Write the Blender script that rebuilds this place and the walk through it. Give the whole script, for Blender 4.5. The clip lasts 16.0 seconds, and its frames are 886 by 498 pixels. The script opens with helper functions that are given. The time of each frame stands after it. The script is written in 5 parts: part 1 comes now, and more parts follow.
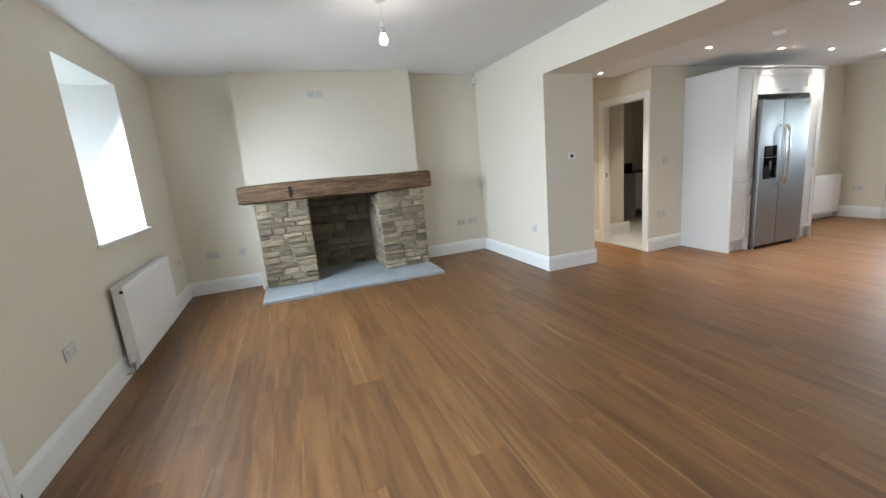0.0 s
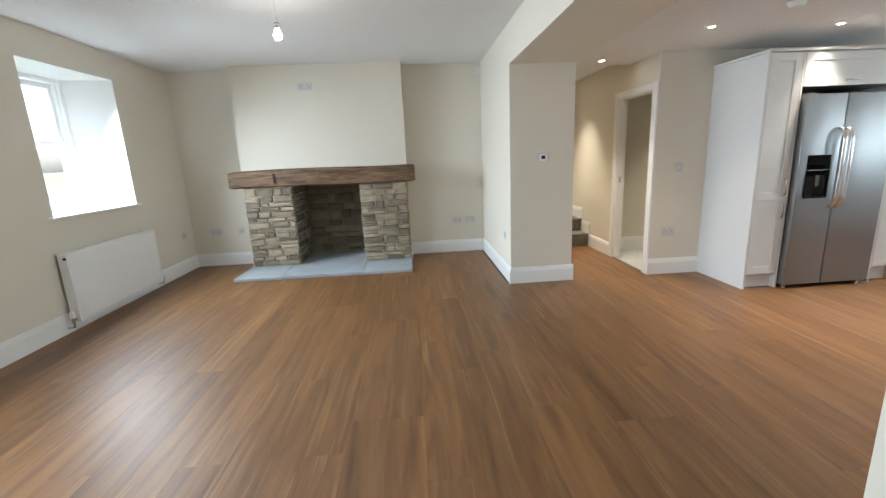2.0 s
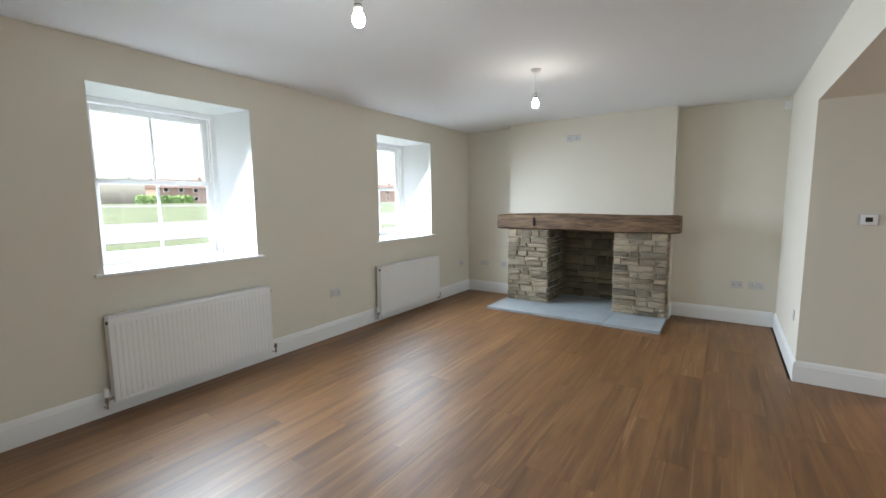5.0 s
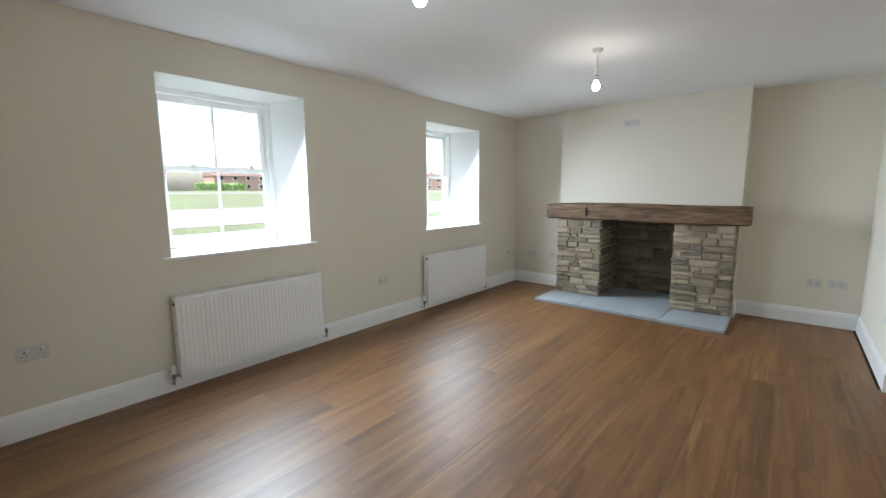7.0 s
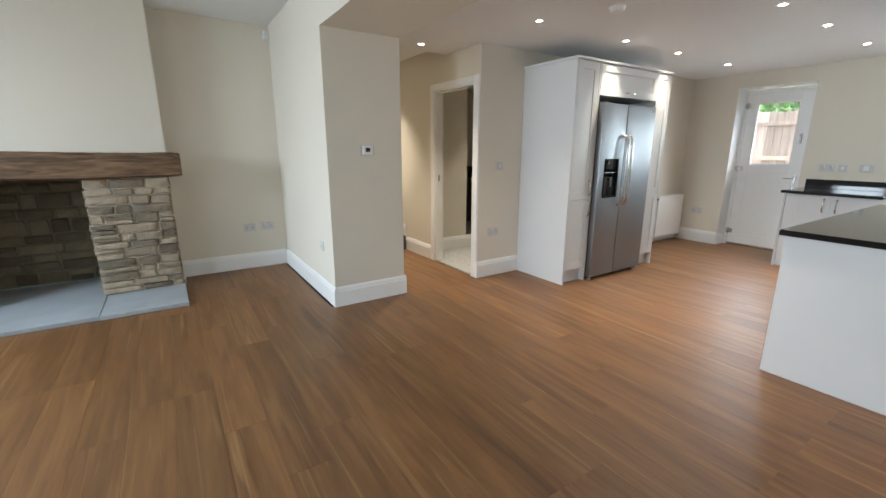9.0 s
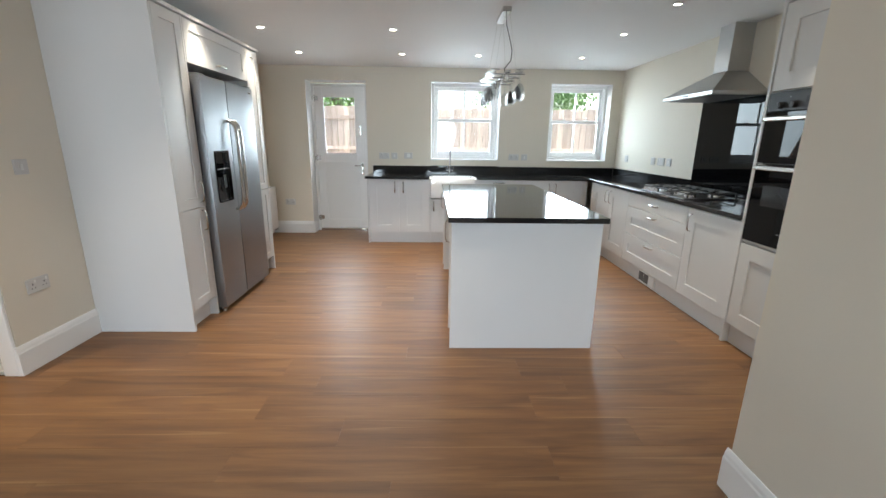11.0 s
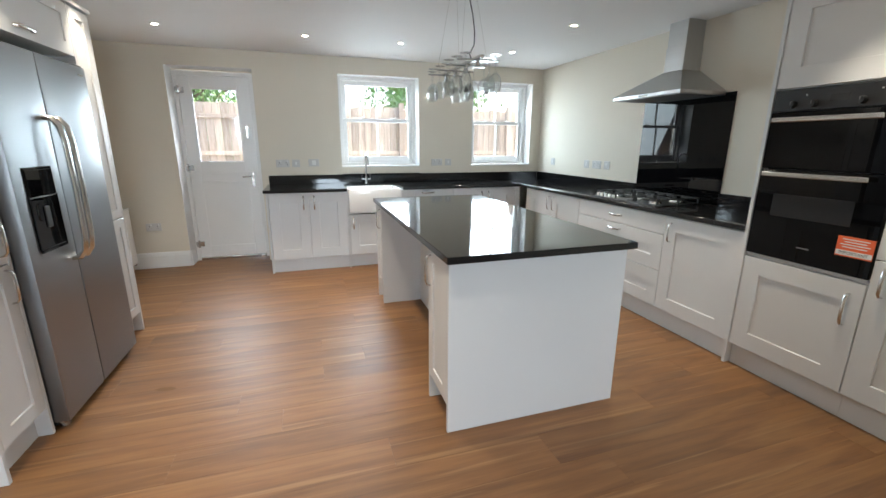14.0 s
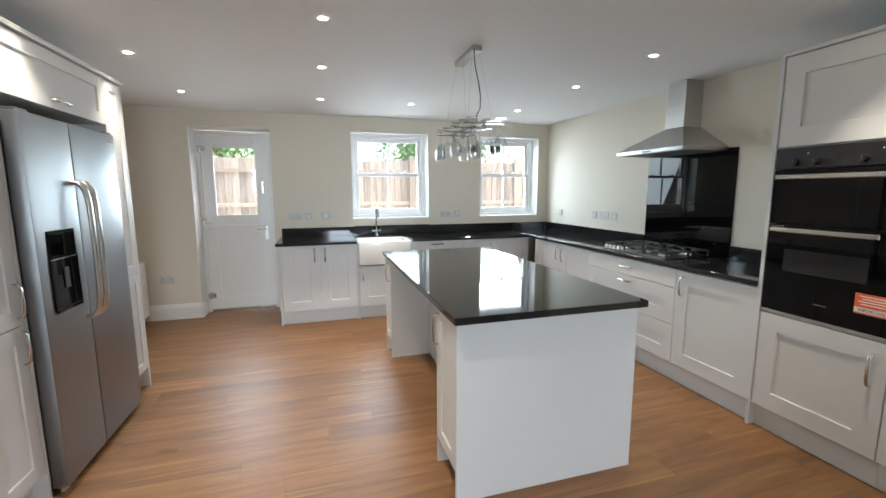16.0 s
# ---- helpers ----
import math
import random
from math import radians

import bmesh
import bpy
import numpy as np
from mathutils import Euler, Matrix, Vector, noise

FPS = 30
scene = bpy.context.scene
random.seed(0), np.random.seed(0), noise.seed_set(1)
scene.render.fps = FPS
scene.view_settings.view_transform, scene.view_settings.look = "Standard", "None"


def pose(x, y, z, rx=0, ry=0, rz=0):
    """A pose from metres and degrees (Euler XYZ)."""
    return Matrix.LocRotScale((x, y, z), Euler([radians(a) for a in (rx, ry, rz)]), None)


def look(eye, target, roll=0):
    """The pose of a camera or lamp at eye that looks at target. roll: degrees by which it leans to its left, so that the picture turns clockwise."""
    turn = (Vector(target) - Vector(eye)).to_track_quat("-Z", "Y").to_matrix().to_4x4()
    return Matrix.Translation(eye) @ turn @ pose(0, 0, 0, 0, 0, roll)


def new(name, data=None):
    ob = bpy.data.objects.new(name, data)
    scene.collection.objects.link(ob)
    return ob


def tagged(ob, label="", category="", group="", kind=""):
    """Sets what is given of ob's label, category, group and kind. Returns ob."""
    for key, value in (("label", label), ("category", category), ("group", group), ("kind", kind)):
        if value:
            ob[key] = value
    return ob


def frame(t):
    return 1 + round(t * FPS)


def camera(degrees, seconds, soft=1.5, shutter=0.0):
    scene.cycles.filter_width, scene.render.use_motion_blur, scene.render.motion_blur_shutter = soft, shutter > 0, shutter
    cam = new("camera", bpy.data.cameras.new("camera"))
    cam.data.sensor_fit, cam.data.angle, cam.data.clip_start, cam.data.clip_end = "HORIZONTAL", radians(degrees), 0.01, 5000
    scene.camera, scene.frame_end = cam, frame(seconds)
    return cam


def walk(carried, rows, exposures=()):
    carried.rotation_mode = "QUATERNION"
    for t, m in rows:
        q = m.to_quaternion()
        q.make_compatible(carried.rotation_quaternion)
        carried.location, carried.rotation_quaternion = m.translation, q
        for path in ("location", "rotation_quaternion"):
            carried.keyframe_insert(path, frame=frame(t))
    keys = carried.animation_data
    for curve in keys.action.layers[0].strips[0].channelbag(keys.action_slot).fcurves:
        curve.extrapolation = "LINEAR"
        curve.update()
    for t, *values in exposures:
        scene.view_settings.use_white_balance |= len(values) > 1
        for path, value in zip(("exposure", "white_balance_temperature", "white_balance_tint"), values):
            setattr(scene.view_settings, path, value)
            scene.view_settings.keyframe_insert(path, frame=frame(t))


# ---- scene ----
cam = camera(93.7, 16.0)
PATH = [
    (0, (0.866, 0.307, 1.399), (1.52, 2.153, 0.993), -5.0),
    (0.5, (1.389, 0.243, 1.361), (1.92, 2.13, 0.966), -4.6),
    (1, (1.873, 0.279, 1.36), (2.434, 2.154, 0.946), -3.8),
    (1.5, (2.344, 0.228, 1.378), (2.856, 2.112, 0.947), -3.7),
    (2, (2.676, 0.144, 1.396), (2.801, 2.092, 0.963), -2.6),
    (2.5, (2.875, 0.226, 1.407), (2.724, 2.175, 0.983), -0.6),
    (3, (3.027, 0.224, 1.434), (2.662, 2.147, 1.023), 0.2),
    (3.5, (3.169, 0.19, 1.48), (2.516, 2.044, 1.108), -0.6),
    (4, (3.162, 0.144, 1.487), (2.317, 1.931, 1.185), -0.9),
    (4.5, (3.168, 0.119, 1.501), (2.174, 1.836, 1.248), -0.7),
    (5, (3.15, 0.103, 1.51), (2.031, 1.745, 1.285), -0.6),
    (7.3, (3.013, 0.113, 1.504), (1.74, 1.63, 1.225), -0.3),
    (7.5, (2.985, 0.207, 1.469), (1.823, 1.806, 1.167), -0.4),
    (8, (2.806, 0.437, 1.449), (2.219, 2.314, 1.088), -0.4),
    (8.5, (2.687, 0.751, 1.376), (2.928, 2.687, 0.937), -0.2),
    (9, (2.591, 1.082, 1.358), (3.655, 2.709, 0.888), 0.1),
    (9.4, (2.529, 1.347, 1.373), (4.08, 2.519, 0.903), -0.3),
    (9.7, (2.559, 1.527, 1.369), (4.308, 2.379, 0.902), -0.3),
    (10.2, (2.732, 1.787, 1.365), (4.627, 2.23, 0.903), 0.4),
    (12.3, (3.591, 2.439, 1.34), (5.429, 1.92, 0.744), 0.2),
    (12.5, (3.7, 2.486, 1.34), (5.525, 1.927, 0.742), 0.1),
    (13, (3.867, 2.54, 1.346), (5.678, 1.931, 0.756), 0.3),
    (13.5, (3.913, 2.541, 1.359), (5.737, 1.933, 0.808), 0.4),
    (14, (3.922, 2.543, 1.375), (5.766, 1.945, 0.883), 0.3),
    (14.5, (3.93, 2.538, 1.39), (5.795, 1.954, 0.964), 0.2),
    (15, (3.932, 2.531, 1.407), (5.813, 1.953, 1.048), -0.0),
    (15.5, (3.928, 2.529, 1.421), (5.82, 1.956, 1.117), -0.2),
    (16, (3.921, 2.531, 1.44), (5.82, 1.967, 1.163), -0.2),
]
walk(cam, [(t, look(eye, target, roll)) for t, eye, target, roll in PATH], exposures=[(0, 3.54), (2.5, 3.66), (4.0, 3.43), (5, 3.37), (7.5, 3.30), (8.0, 3.28), (8.5, 3.48), (9.2, 3.45), (10, 3.33), (12.5, 3.38), (16, 3.36)])

# ---- world, sun, exposure ----
world = bpy.data.worlds.new("world")
scene.world = world
world.use_nodes = True
wn = world.node_tree.nodes
sky = wn.new("ShaderNodeTexSky")
sky.sky_type, sky.sun_disc = "NISHITA", False
sky.sun_elevation, sky.sun_rotation = radians(52), radians(170)
sky.air_density, sky.dust_density, sky.ozone_density = 1.0, 4.0, 1.0
wn["Background"].inputs["Strength"].default_value = 0.070
world.node_tree.links.new(sky.outputs["Color"], wn["Background"].inputs["Color"])
sun_data = bpy.data.lights.new("sun", "SUN")
sun_data.energy, sun_data.angle, sun_data.color = 0.5, radians(14), (1.0, 0.97, 0.92)
sun = new("sun", sun_data)
sun.matrix_world = look((0, -10, 14), (1.8, 0, 0))


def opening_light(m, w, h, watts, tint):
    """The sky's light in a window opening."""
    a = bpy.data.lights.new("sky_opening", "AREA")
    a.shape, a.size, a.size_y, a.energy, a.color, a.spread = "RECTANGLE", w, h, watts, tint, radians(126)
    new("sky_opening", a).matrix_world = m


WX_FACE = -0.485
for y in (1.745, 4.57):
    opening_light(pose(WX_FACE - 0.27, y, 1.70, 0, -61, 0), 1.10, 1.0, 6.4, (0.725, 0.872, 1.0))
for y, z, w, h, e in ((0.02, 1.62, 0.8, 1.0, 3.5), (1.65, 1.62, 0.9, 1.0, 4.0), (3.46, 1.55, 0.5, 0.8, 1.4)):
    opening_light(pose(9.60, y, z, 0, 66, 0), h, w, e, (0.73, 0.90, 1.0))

# ---- materials ----


def base_mat(name):
    m = bpy.data.materials.new(name)
    m.use_nodes = True
    nt = m.node_tree
    return m, nt, nt.nodes, nt.links, nt.nodes["Principled BSDF"]


def mat(name, color, rough=0.5, metal=0.0, vary=0.06, scale=6.0, bump=0.0, bump_scale=60.0, stretch=(1, 1, 1), coat=0.0, random_tone=0.0, spec=0.5):
    """Two scales of noise over a base colour, with fine relief."""
    m, nt, n, l, p = base_mat(name)
    tc = n.new("ShaderNodeTexCoord")
    mp = n.new("ShaderNodeMapping")
    mp.inputs["Scale"].default_value = stretch
    l.new(tc.outputs["Object"], mp.inputs["Vector"])
    big, fine = n.new("ShaderNodeTexNoise"), n.new("ShaderNodeTexNoise")
    big.inputs["Scale"].default_value, big.inputs["Detail"].default_value = scale, 4
    fine.inputs["Scale"].default_value, fine.inputs["Detail"].default_value = bump_scale, 5
    for t in (big, fine):
        l.new(mp.outputs["Vector"], t.inputs["Vector"])
    add = n.new("ShaderNodeMath")
    add.operation = "MULTIPLY_ADD"
    l.new(fine.outputs["Fac"], add.inputs[0])
    add.inputs[1].default_value = 0.5
    l.new(big.outputs["Fac"], add.inputs[2])
    ramp = n.new("ShaderNodeMapRange")
    l.new(add.outputs[0], ramp.inputs["Value"])
    ramp.inputs["From Min"].default_value, ramp.inputs["From Max"].default_value = 0.35, 1.15
    ramp.inputs["To Min"].default_value, ramp.inputs["To Max"].default_value = 1 - vary, 1 + vary
    hsv = n.new("ShaderNodeHueSaturation")
    hsv.inputs["Color"].default_value = (*color, 1)
    if random_tone:
        info = n.new("ShaderNodeObjectInfo")
        rr = n.new("ShaderNodeMapRange")
        l.new(info.outputs["Random"], rr.inputs["Value"])
        rr.inputs["To Min"].default_value, rr.inputs["To Max"].default_value = 1 - random_tone, 1 + random_tone
        mul = n.new("ShaderNodeMath")
        mul.operation = "MULTIPLY"
        l.new(rr.outputs[0], mul.inputs[0]), l.new(ramp.outputs[0], mul.inputs[1])
        l.new(mul.outputs[0], hsv.inputs["Value"])
    else:
        l.new(ramp.outputs[0], hsv.inputs["Value"])
    l.new(hsv.outputs[0], p.inputs["Base Color"])
    p.inputs["Roughness"].default_value, p.inputs["Metallic"].default_value = rough, metal
    p.inputs["Coat Weight"].default_value, p.inputs["Specular IOR Level"].default_value = coat, spec
    rv = n.new("ShaderNodeMapRange")
    l.new(big.outputs["Fac"], rv.inputs["Value"])
    rv.inputs["To Min"].default_value, rv.inputs["To Max"].default_value = rough * 0.85, min(1, rough * 1.15)
    l.new(rv.outputs[0], p.inputs["Roughness"])
    if bump:
        b = n.new("ShaderNodeBump")
        b.inputs["Strength"].default_value, b.inputs["Distance"].default_value = bump, 0.01
        l.new(fine.outputs["Fac"], b.inputs["Height"])
        l.new(b.outputs[0], p.inputs["Normal"])
    return m


def wood_mat(name, dark, mid, light, axis_scale, rough, random_tone, bump=0.05, ring=9.0, pores=0.3, twist=1.2):
    """Long grain along one axis: stretched noise for figure, finer noise for pores, one tone a plank."""
    m, nt, n, l, p = base_mat(name)
    tc = n.new("ShaderNodeTexCoord")
    info = n.new("ShaderNodeObjectInfo")
    shift = n.new("ShaderNodeVectorMath")
    shift.operation = "MULTIPLY_ADD"
    comb = n.new("ShaderNodeCombineXYZ")
    for k in range(3):
        l.new(info.outputs["Random"], comb.inputs[k])
    l.new(comb.outputs[0], shift.inputs[0])
    shift.inputs[1].default_value = (37, 91, 53)
    l.new(tc.outputs["Object"], shift.inputs[2])
    mp = n.new("ShaderNodeMapping")
    mp.inputs["Scale"].default_value = axis_scale
    l.new(shift.outputs[0], mp.inputs["Vector"])
    fig, pore = n.new("ShaderNodeTexNoise"), n.new("ShaderNodeTexNoise")
    fig.inputs["Scale"].default_value, fig.inputs["Detail"].default_value, fig.inputs["Distortion"].default_value = ring, 4, twist
    pore.inputs["Scale"].default_value, pore.inputs["Detail"].default_value = ring * 7, 4
    for t in (fig, pore):
        l.new(mp.outputs[0], t.inputs["Vector"])
    mix = n.new("ShaderNodeMath")
    mix.operation = "MULTIPLY_ADD"
    l.new(pore.outputs["Fac"], mix.inputs[0])
    mix.inputs[1].default_value = pores
    l.new(fig.outputs["Fac"], mix.inputs[2])
    ramp = n.new("ShaderNodeValToRGB")
    l.new(mix.outputs[0], ramp.inputs["Fac"])
    e = ramp.color_ramp.elements
    e[0].position, e[0].color = 0.42, (*dark, 1)
    e[1].position, e[1].color = 0.88, (*light, 1)
    mid_e = e.new(0.64)
    mid_e.color = (*mid, 1)
    rr = n.new("ShaderNodeMapRange")
    l.new(info.outputs["Random"], rr.inputs["Value"])
    rr.inputs["To Min"].default_value, rr.inputs["To Max"].default_value = 1 - random_tone, 1 + random_tone
    hsv = n.new("ShaderNodeHueSaturation")
    l.new(ramp.outputs[0], hsv.inputs["Color"]), l.new(rr.outputs[0], hsv.inputs["Value"])
    l.new(hsv.outputs[0], p.inputs["Base Color"])
    rv = n.new("ShaderNodeMapRange")
    l.new(pore.outputs["Fac"], rv.inputs["Value"])
    rv.inputs["To Min"].default_value, rv.inputs["To Max"].default_value = rough * 0.85, rough * 1.2
    l.new(rv.outputs[0], p.inputs["Roughness"])
    b = n.new("ShaderNodeBump")
    b.inputs["Strength"].default_value, b.inputs["Distance"].default_value = bump, 0.004
    l.new(mix.outputs[0], b.inputs["Height"]), l.new(b.outputs[0], p.inputs["Normal"])
    return m


def floor_mat(name):
    """Oak-look vinyl planks, grain along y: broad cathedral figure, long fine streaks, a few pale sapwood lines, one tone a plank."""
    m, nt, n, l, p = base_mat(name)
    tc, info = n.new("ShaderNodeTexCoord"), n.new("ShaderNodeObjectInfo")
    comb, shift = n.new("ShaderNodeCombineXYZ"), n.new("ShaderNodeVectorMath")
    shift.operation = "MULTIPLY_ADD"
    for k in range(3):
        l.new(info.outputs["Random"], comb.inputs[k])
    l.new(comb.outputs[0], shift.inputs[0])
    shift.inputs[1].default_value = (37, 91, 53)
    l.new(tc.outputs["Object"], shift.inputs[2])

    def grain(scale, detail, twist):
        mp, t = n.new("ShaderNodeMapping"), n.new("ShaderNodeTexNoise")
        mp.inputs["Scale"].default_value = scale
        t.inputs["Scale"].default_value, t.inputs["Detail"].default_value, t.inputs["Distortion"].default_value = 1.0, detail, twist
        l.new(shift.outputs[0], mp.inputs["Vector"]), l.new(mp.outputs[0], t.inputs["Vector"])
        return t.outputs["Fac"]

    def blend(a, b, weight):
        q = n.new("ShaderNodeMath")
        q.operation, q.inputs[1].default_value = "MULTIPLY_ADD", weight
        l.new(b, q.inputs[0]), l.new(a, q.inputs[2])
        return q.outputs[0]

    def span(v, a, b, c, d):
        q = n.new("ShaderNodeMapRange")
        for key, val in (("From Min", a), ("From Max", b), ("To Min", c), ("To Max", d)):
            q.inputs[key].default_value = val
        l.new(v, q.inputs["Value"])
        return q.outputs[0]

    figure, streak, pore, line = grain((9, 0.9, 1), 3, 1.5), grain((34, 1.3, 1), 4, 0.8), grain((260, 9, 1), 3, 0.0), grain((26, 0.8, 1), 2, 0.9)
    tone = blend(blend(figure, streak, 0.5), pore, 0.3)
    ramp = n.new("ShaderNodeValToRGB")
    l.new(span(tone, 0.58, 1.22, 0.0, 1.0), ramp.inputs["Fac"])
    e = ramp.color_ramp.elements
    e[0].position, e[0].color = 0.0, (0.102, 0.0425, 0.0135, 1)
    e[1].position, e[1].color = 1.0, (0.252, 0.124, 0.043, 1)
    e.new(0.5).color = (0.182, 0.081, 0.0265, 1)
    pale = n.new("ShaderNodeMix")
    pale.data_type = "RGBA"
    l.new(span(line, 0.60, 0.72, 0.0, 0.6), pale.inputs["Factor"])
    l.new(ramp.outputs[0], pale.inputs["A"])
    pale.inputs["B"].default_value = (0.31, 0.175, 0.076, 1)
    hsv = n.new("ShaderNodeHueSaturation")
    l.new(pale.outputs["Result"], hsv.inputs["Color"])
    l.new(span(info.outputs["Random"], 0, 1, 0.87, 1.14), hsv.inputs["Value"])
    l.new(hsv.outputs[0], p.inputs["Base Color"])
    l.new(span(streak, 0.3, 0.7, 0.40, 0.50), p.inputs["Roughness"])
    p.inputs["Specular IOR Level"].default_value = 0.65
    b = n.new("ShaderNodeBump")
    b.inputs["Strength"].default_value, b.inputs["Distance"].default_value = 0.10, 0.001
    l.new(blend(streak, pore, 0.5), b.inputs["Height"]), l.new(b.outputs[0], p.inputs["Normal"])
    return m


def glow_mat(name, color, strength):
    m, nt, n, l, p = base_mat(name)
    p.inputs["Base Color"].default_value = (*color, 1)
    p.inputs["Emission Color"].default_value, p.inputs["Emission Strength"].default_value = (*color, 1), strength
    return m


def pane_mat(name, tint=(1, 1, 1), edge=0.6, power=5.0):
    """Thin clear glazing: see-through, with Fresnel gloss."""
    m, nt, n, l, p = base_mat(name)
    n.remove(p)
    tr, gl, mx, fr = n.new("ShaderNodeBsdfTransparent"), n.new("ShaderNodeBsdfGlossy"), n.new("ShaderNodeMixShader"), n.new("ShaderNodeLayerWeight")
    tr.inputs["Color"].default_value = (*tint, 1)
    gl.inputs["Roughness"].default_value = 0.0
    fr.inputs["Blend"].default_value = 0.5
    pw, sc = n.new("ShaderNodeMath"), n.new("ShaderNodeMath")
    pw.operation, sc.operation = "POWER", "MULTIPLY_ADD"
    pw.inputs[1].default_value, sc.inputs[1].default_value, sc.inputs[2].default_value = power, edge, 0.03
    l.new(fr.outputs["Facing"], pw.inputs[0]), l.new(pw.outputs[0], sc.inputs[0])
    l.new(sc.outputs[0], mx.inputs[0]), l.new(tr.outputs[0], mx.inputs[1]), l.new(gl.outputs[0], mx.inputs[2])
    l.new(mx.outputs[0], n["Material Output"].inputs["Surface"])
    return m


M_WALL = mat("cream_emulsion", (0.735, 0.682, 0.585), 0.75, vary=0.02, scale=1.5, bump=0.03, bump_scale=180)
M_CEIL = mat("white_ceiling_emulsion", (0.80, 0.80, 0.80), 0.8, vary=0.015, scale=1.2, bump=0.02, bump_scale=150)
M_WHITE = mat("white_satin_paint", (0.86, 0.86, 0.85), 0.35, vary=0.015, scale=3, bump=0.01, bump_scale=90)
M_REVEAL = mat("white_reveal_emulsion", (0.72, 0.72, 0.71), 0.6, vary=0.02, scale=2, bump=0.03, bump_scale=140)
M_RAD = mat("white_radiator_enamel", (0.85, 0.85, 0.85), 0.3, vary=0.01, scale=4)
M_CAB = mat("pale_grey_cabinet_paint", (0.66, 0.66, 0.66), 0.38, vary=0.012, scale=3, bump=0.012, bump_scale=160)
M_STEEL = mat("brushed_steel", (0.27, 0.275, 0.285), 0.40, 1.0, vary=0.04, scale=3, bump=0.02, bump_scale=120, stretch=(1, 1, 14))
M_STEEL_H = mat("brushed_hood_steel", (0.56, 0.56, 0.56), 0.30, 1.0, vary=0.03, scale=3, bump=0.003, bump_scale=120, stretch=(1, 14, 14))
M_NICKEL = mat("satin_nickel", (0.62, 0.61, 0.59), 0.25, 1.0, vary=0.03, scale=20)
M_CHROME = mat("chrome", (0.55, 0.55, 0.56), 0.16, 1.0, vary=0.01)
M_HOB = mat("dark_steel_hob", (0.16, 0.16, 0.165), 0.28, 1.0, vary=0.05, scale=3)
M_GRANITE = mat("black_polished_granite", (0.012, 0.012, 0.013), 0.06, vary=0.5, scale=220, bump_scale=400, spec=0.4)
M_BLACKGLASS = mat("black_glass", (0.003, 0.003, 0.0035), 0.012, vary=0.05, scale=2, spec=0.2)
M_BLACK = mat("matt_black_enamel", (0.009, 0.009, 0.010), 0.45, vary=0.2, scale=30, bump=0.05)
M_DARKGREY = mat("dark_grey_side", (0.11, 0.11, 0.115), 0.45, vary=0.05, scale=8)
M_CERAMIC = mat("white_glazed_ceramic", (0.84, 0.84, 0.83), 0.12, vary=0.01)
M_PLASTIC = mat("white_plastic", (0.78, 0.78, 0.76), 0.35, vary=0.01)
M_PLATE = mat("pale_grey_plate", (0.60, 0.59, 0.575), 0.4, vary=0.02)
M_SCREEN = mat("dark_display", (0.02, 0.02, 0.022), 0.2, vary=0.05)
M_ORANGE = mat("orange_sticker", (0.80, 0.13, 0.04), 0.4, vary=0.03)
M_MORTAR = mat("lime_mortar", (0.50, 0.45, 0.365), 0.95, vary=0.2, scale=12, bump=0.5, bump_scale=90)
M_STONE = mat("buff_rubble_stone", (0.275, 0.222, 0.158), 0.9, vary=0.42, scale=14, bump=0.9, bump_scale=45, random_tone=0.5)
M_DARKSTONE = mat("dark_rubble_stone", (0.17, 0.145, 0.10), 0.95, vary=0.35, scale=9, bump=0.7, bump_scale=50, random_tone=0.45)
M_DARKMORTAR = mat("dark_mortar", (0.20, 0.18, 0.13), 0.95, vary=0.3, scale=7, bump=0.5, bump_scale=70)
M_SLATE = mat("blue_grey_slate", (0.33, 0.355, 0.375), 0.6, vary=0.18, scale=5, bump=0.08, bump_scale=70, random_tone=0.06)
M_BEAM = wood_mat("old_oak_beam", (0.045, 0.024, 0.012), (0.15, 0.085, 0.045), (0.27, 0.165, 0.09), (0.55, 5, 5), 0.65, 0.02, bump=0.5, ring=4.5)
M_FLOOR = floor_mat("brown_oak_plank")
M_MARK = mat("golden_filler", (0.13, 0.055, 0.004), 0.4, vary=0.2, scale=30)
M_SCREED = mat("dark_underlay", (0.05, 0.03, 0.02), 0.9)
M_CARPET = mat("mottled_grey_carpet", (0.21, 0.195, 0.165), 1.0, vary=0.75, scale=38, bump=0.9, bump_scale=160)
M_COBBLE = mat("pebble_pattern_tile", (0.52, 0.52, 0.50), 0.5, vary=0.35, scale=28, bump=0.4, bump_scale=40, random_tone=0.1)
M_GRASS = mat("mown_grass", (0.12, 0.15, 0.07), 0.95, vary=0.45, scale=0.5, bump=0.8, bump_scale=9)
M_BLADE = mat("grass_blade", (0.09, 0.15, 0.04), 0.8, vary=0.3, scale=4)
M_ROAD = mat("pale_gravel_track", (0.21, 0.205, 0.19), 0.95, vary=0.15, scale=1.2, bump=0.4, bump_scale=20)
M_PAVE = mat("concrete_paving", (0.36, 0.35, 0.33), 0.9, vary=0.1, scale=2, bump=0.3, bump_scale=30)
M_FENCE = wood_mat("larch_fence", (0.44, 0.34, 0.26), (0.57, 0.46, 0.36), (0.66, 0.56, 0.45), (6, 6, 0.5), 0.85, 0.25, bump=0.3, ring=4)
M_LEAF = mat("green_leaves", (0.20, 0.35, 0.11), 0.6, vary=0.5, scale=3, random_tone=0.2)
M_BARK = mat("grey_bark", (0.14, 0.11, 0.08), 0.95, vary=0.3, scale=8, bump=0.6)
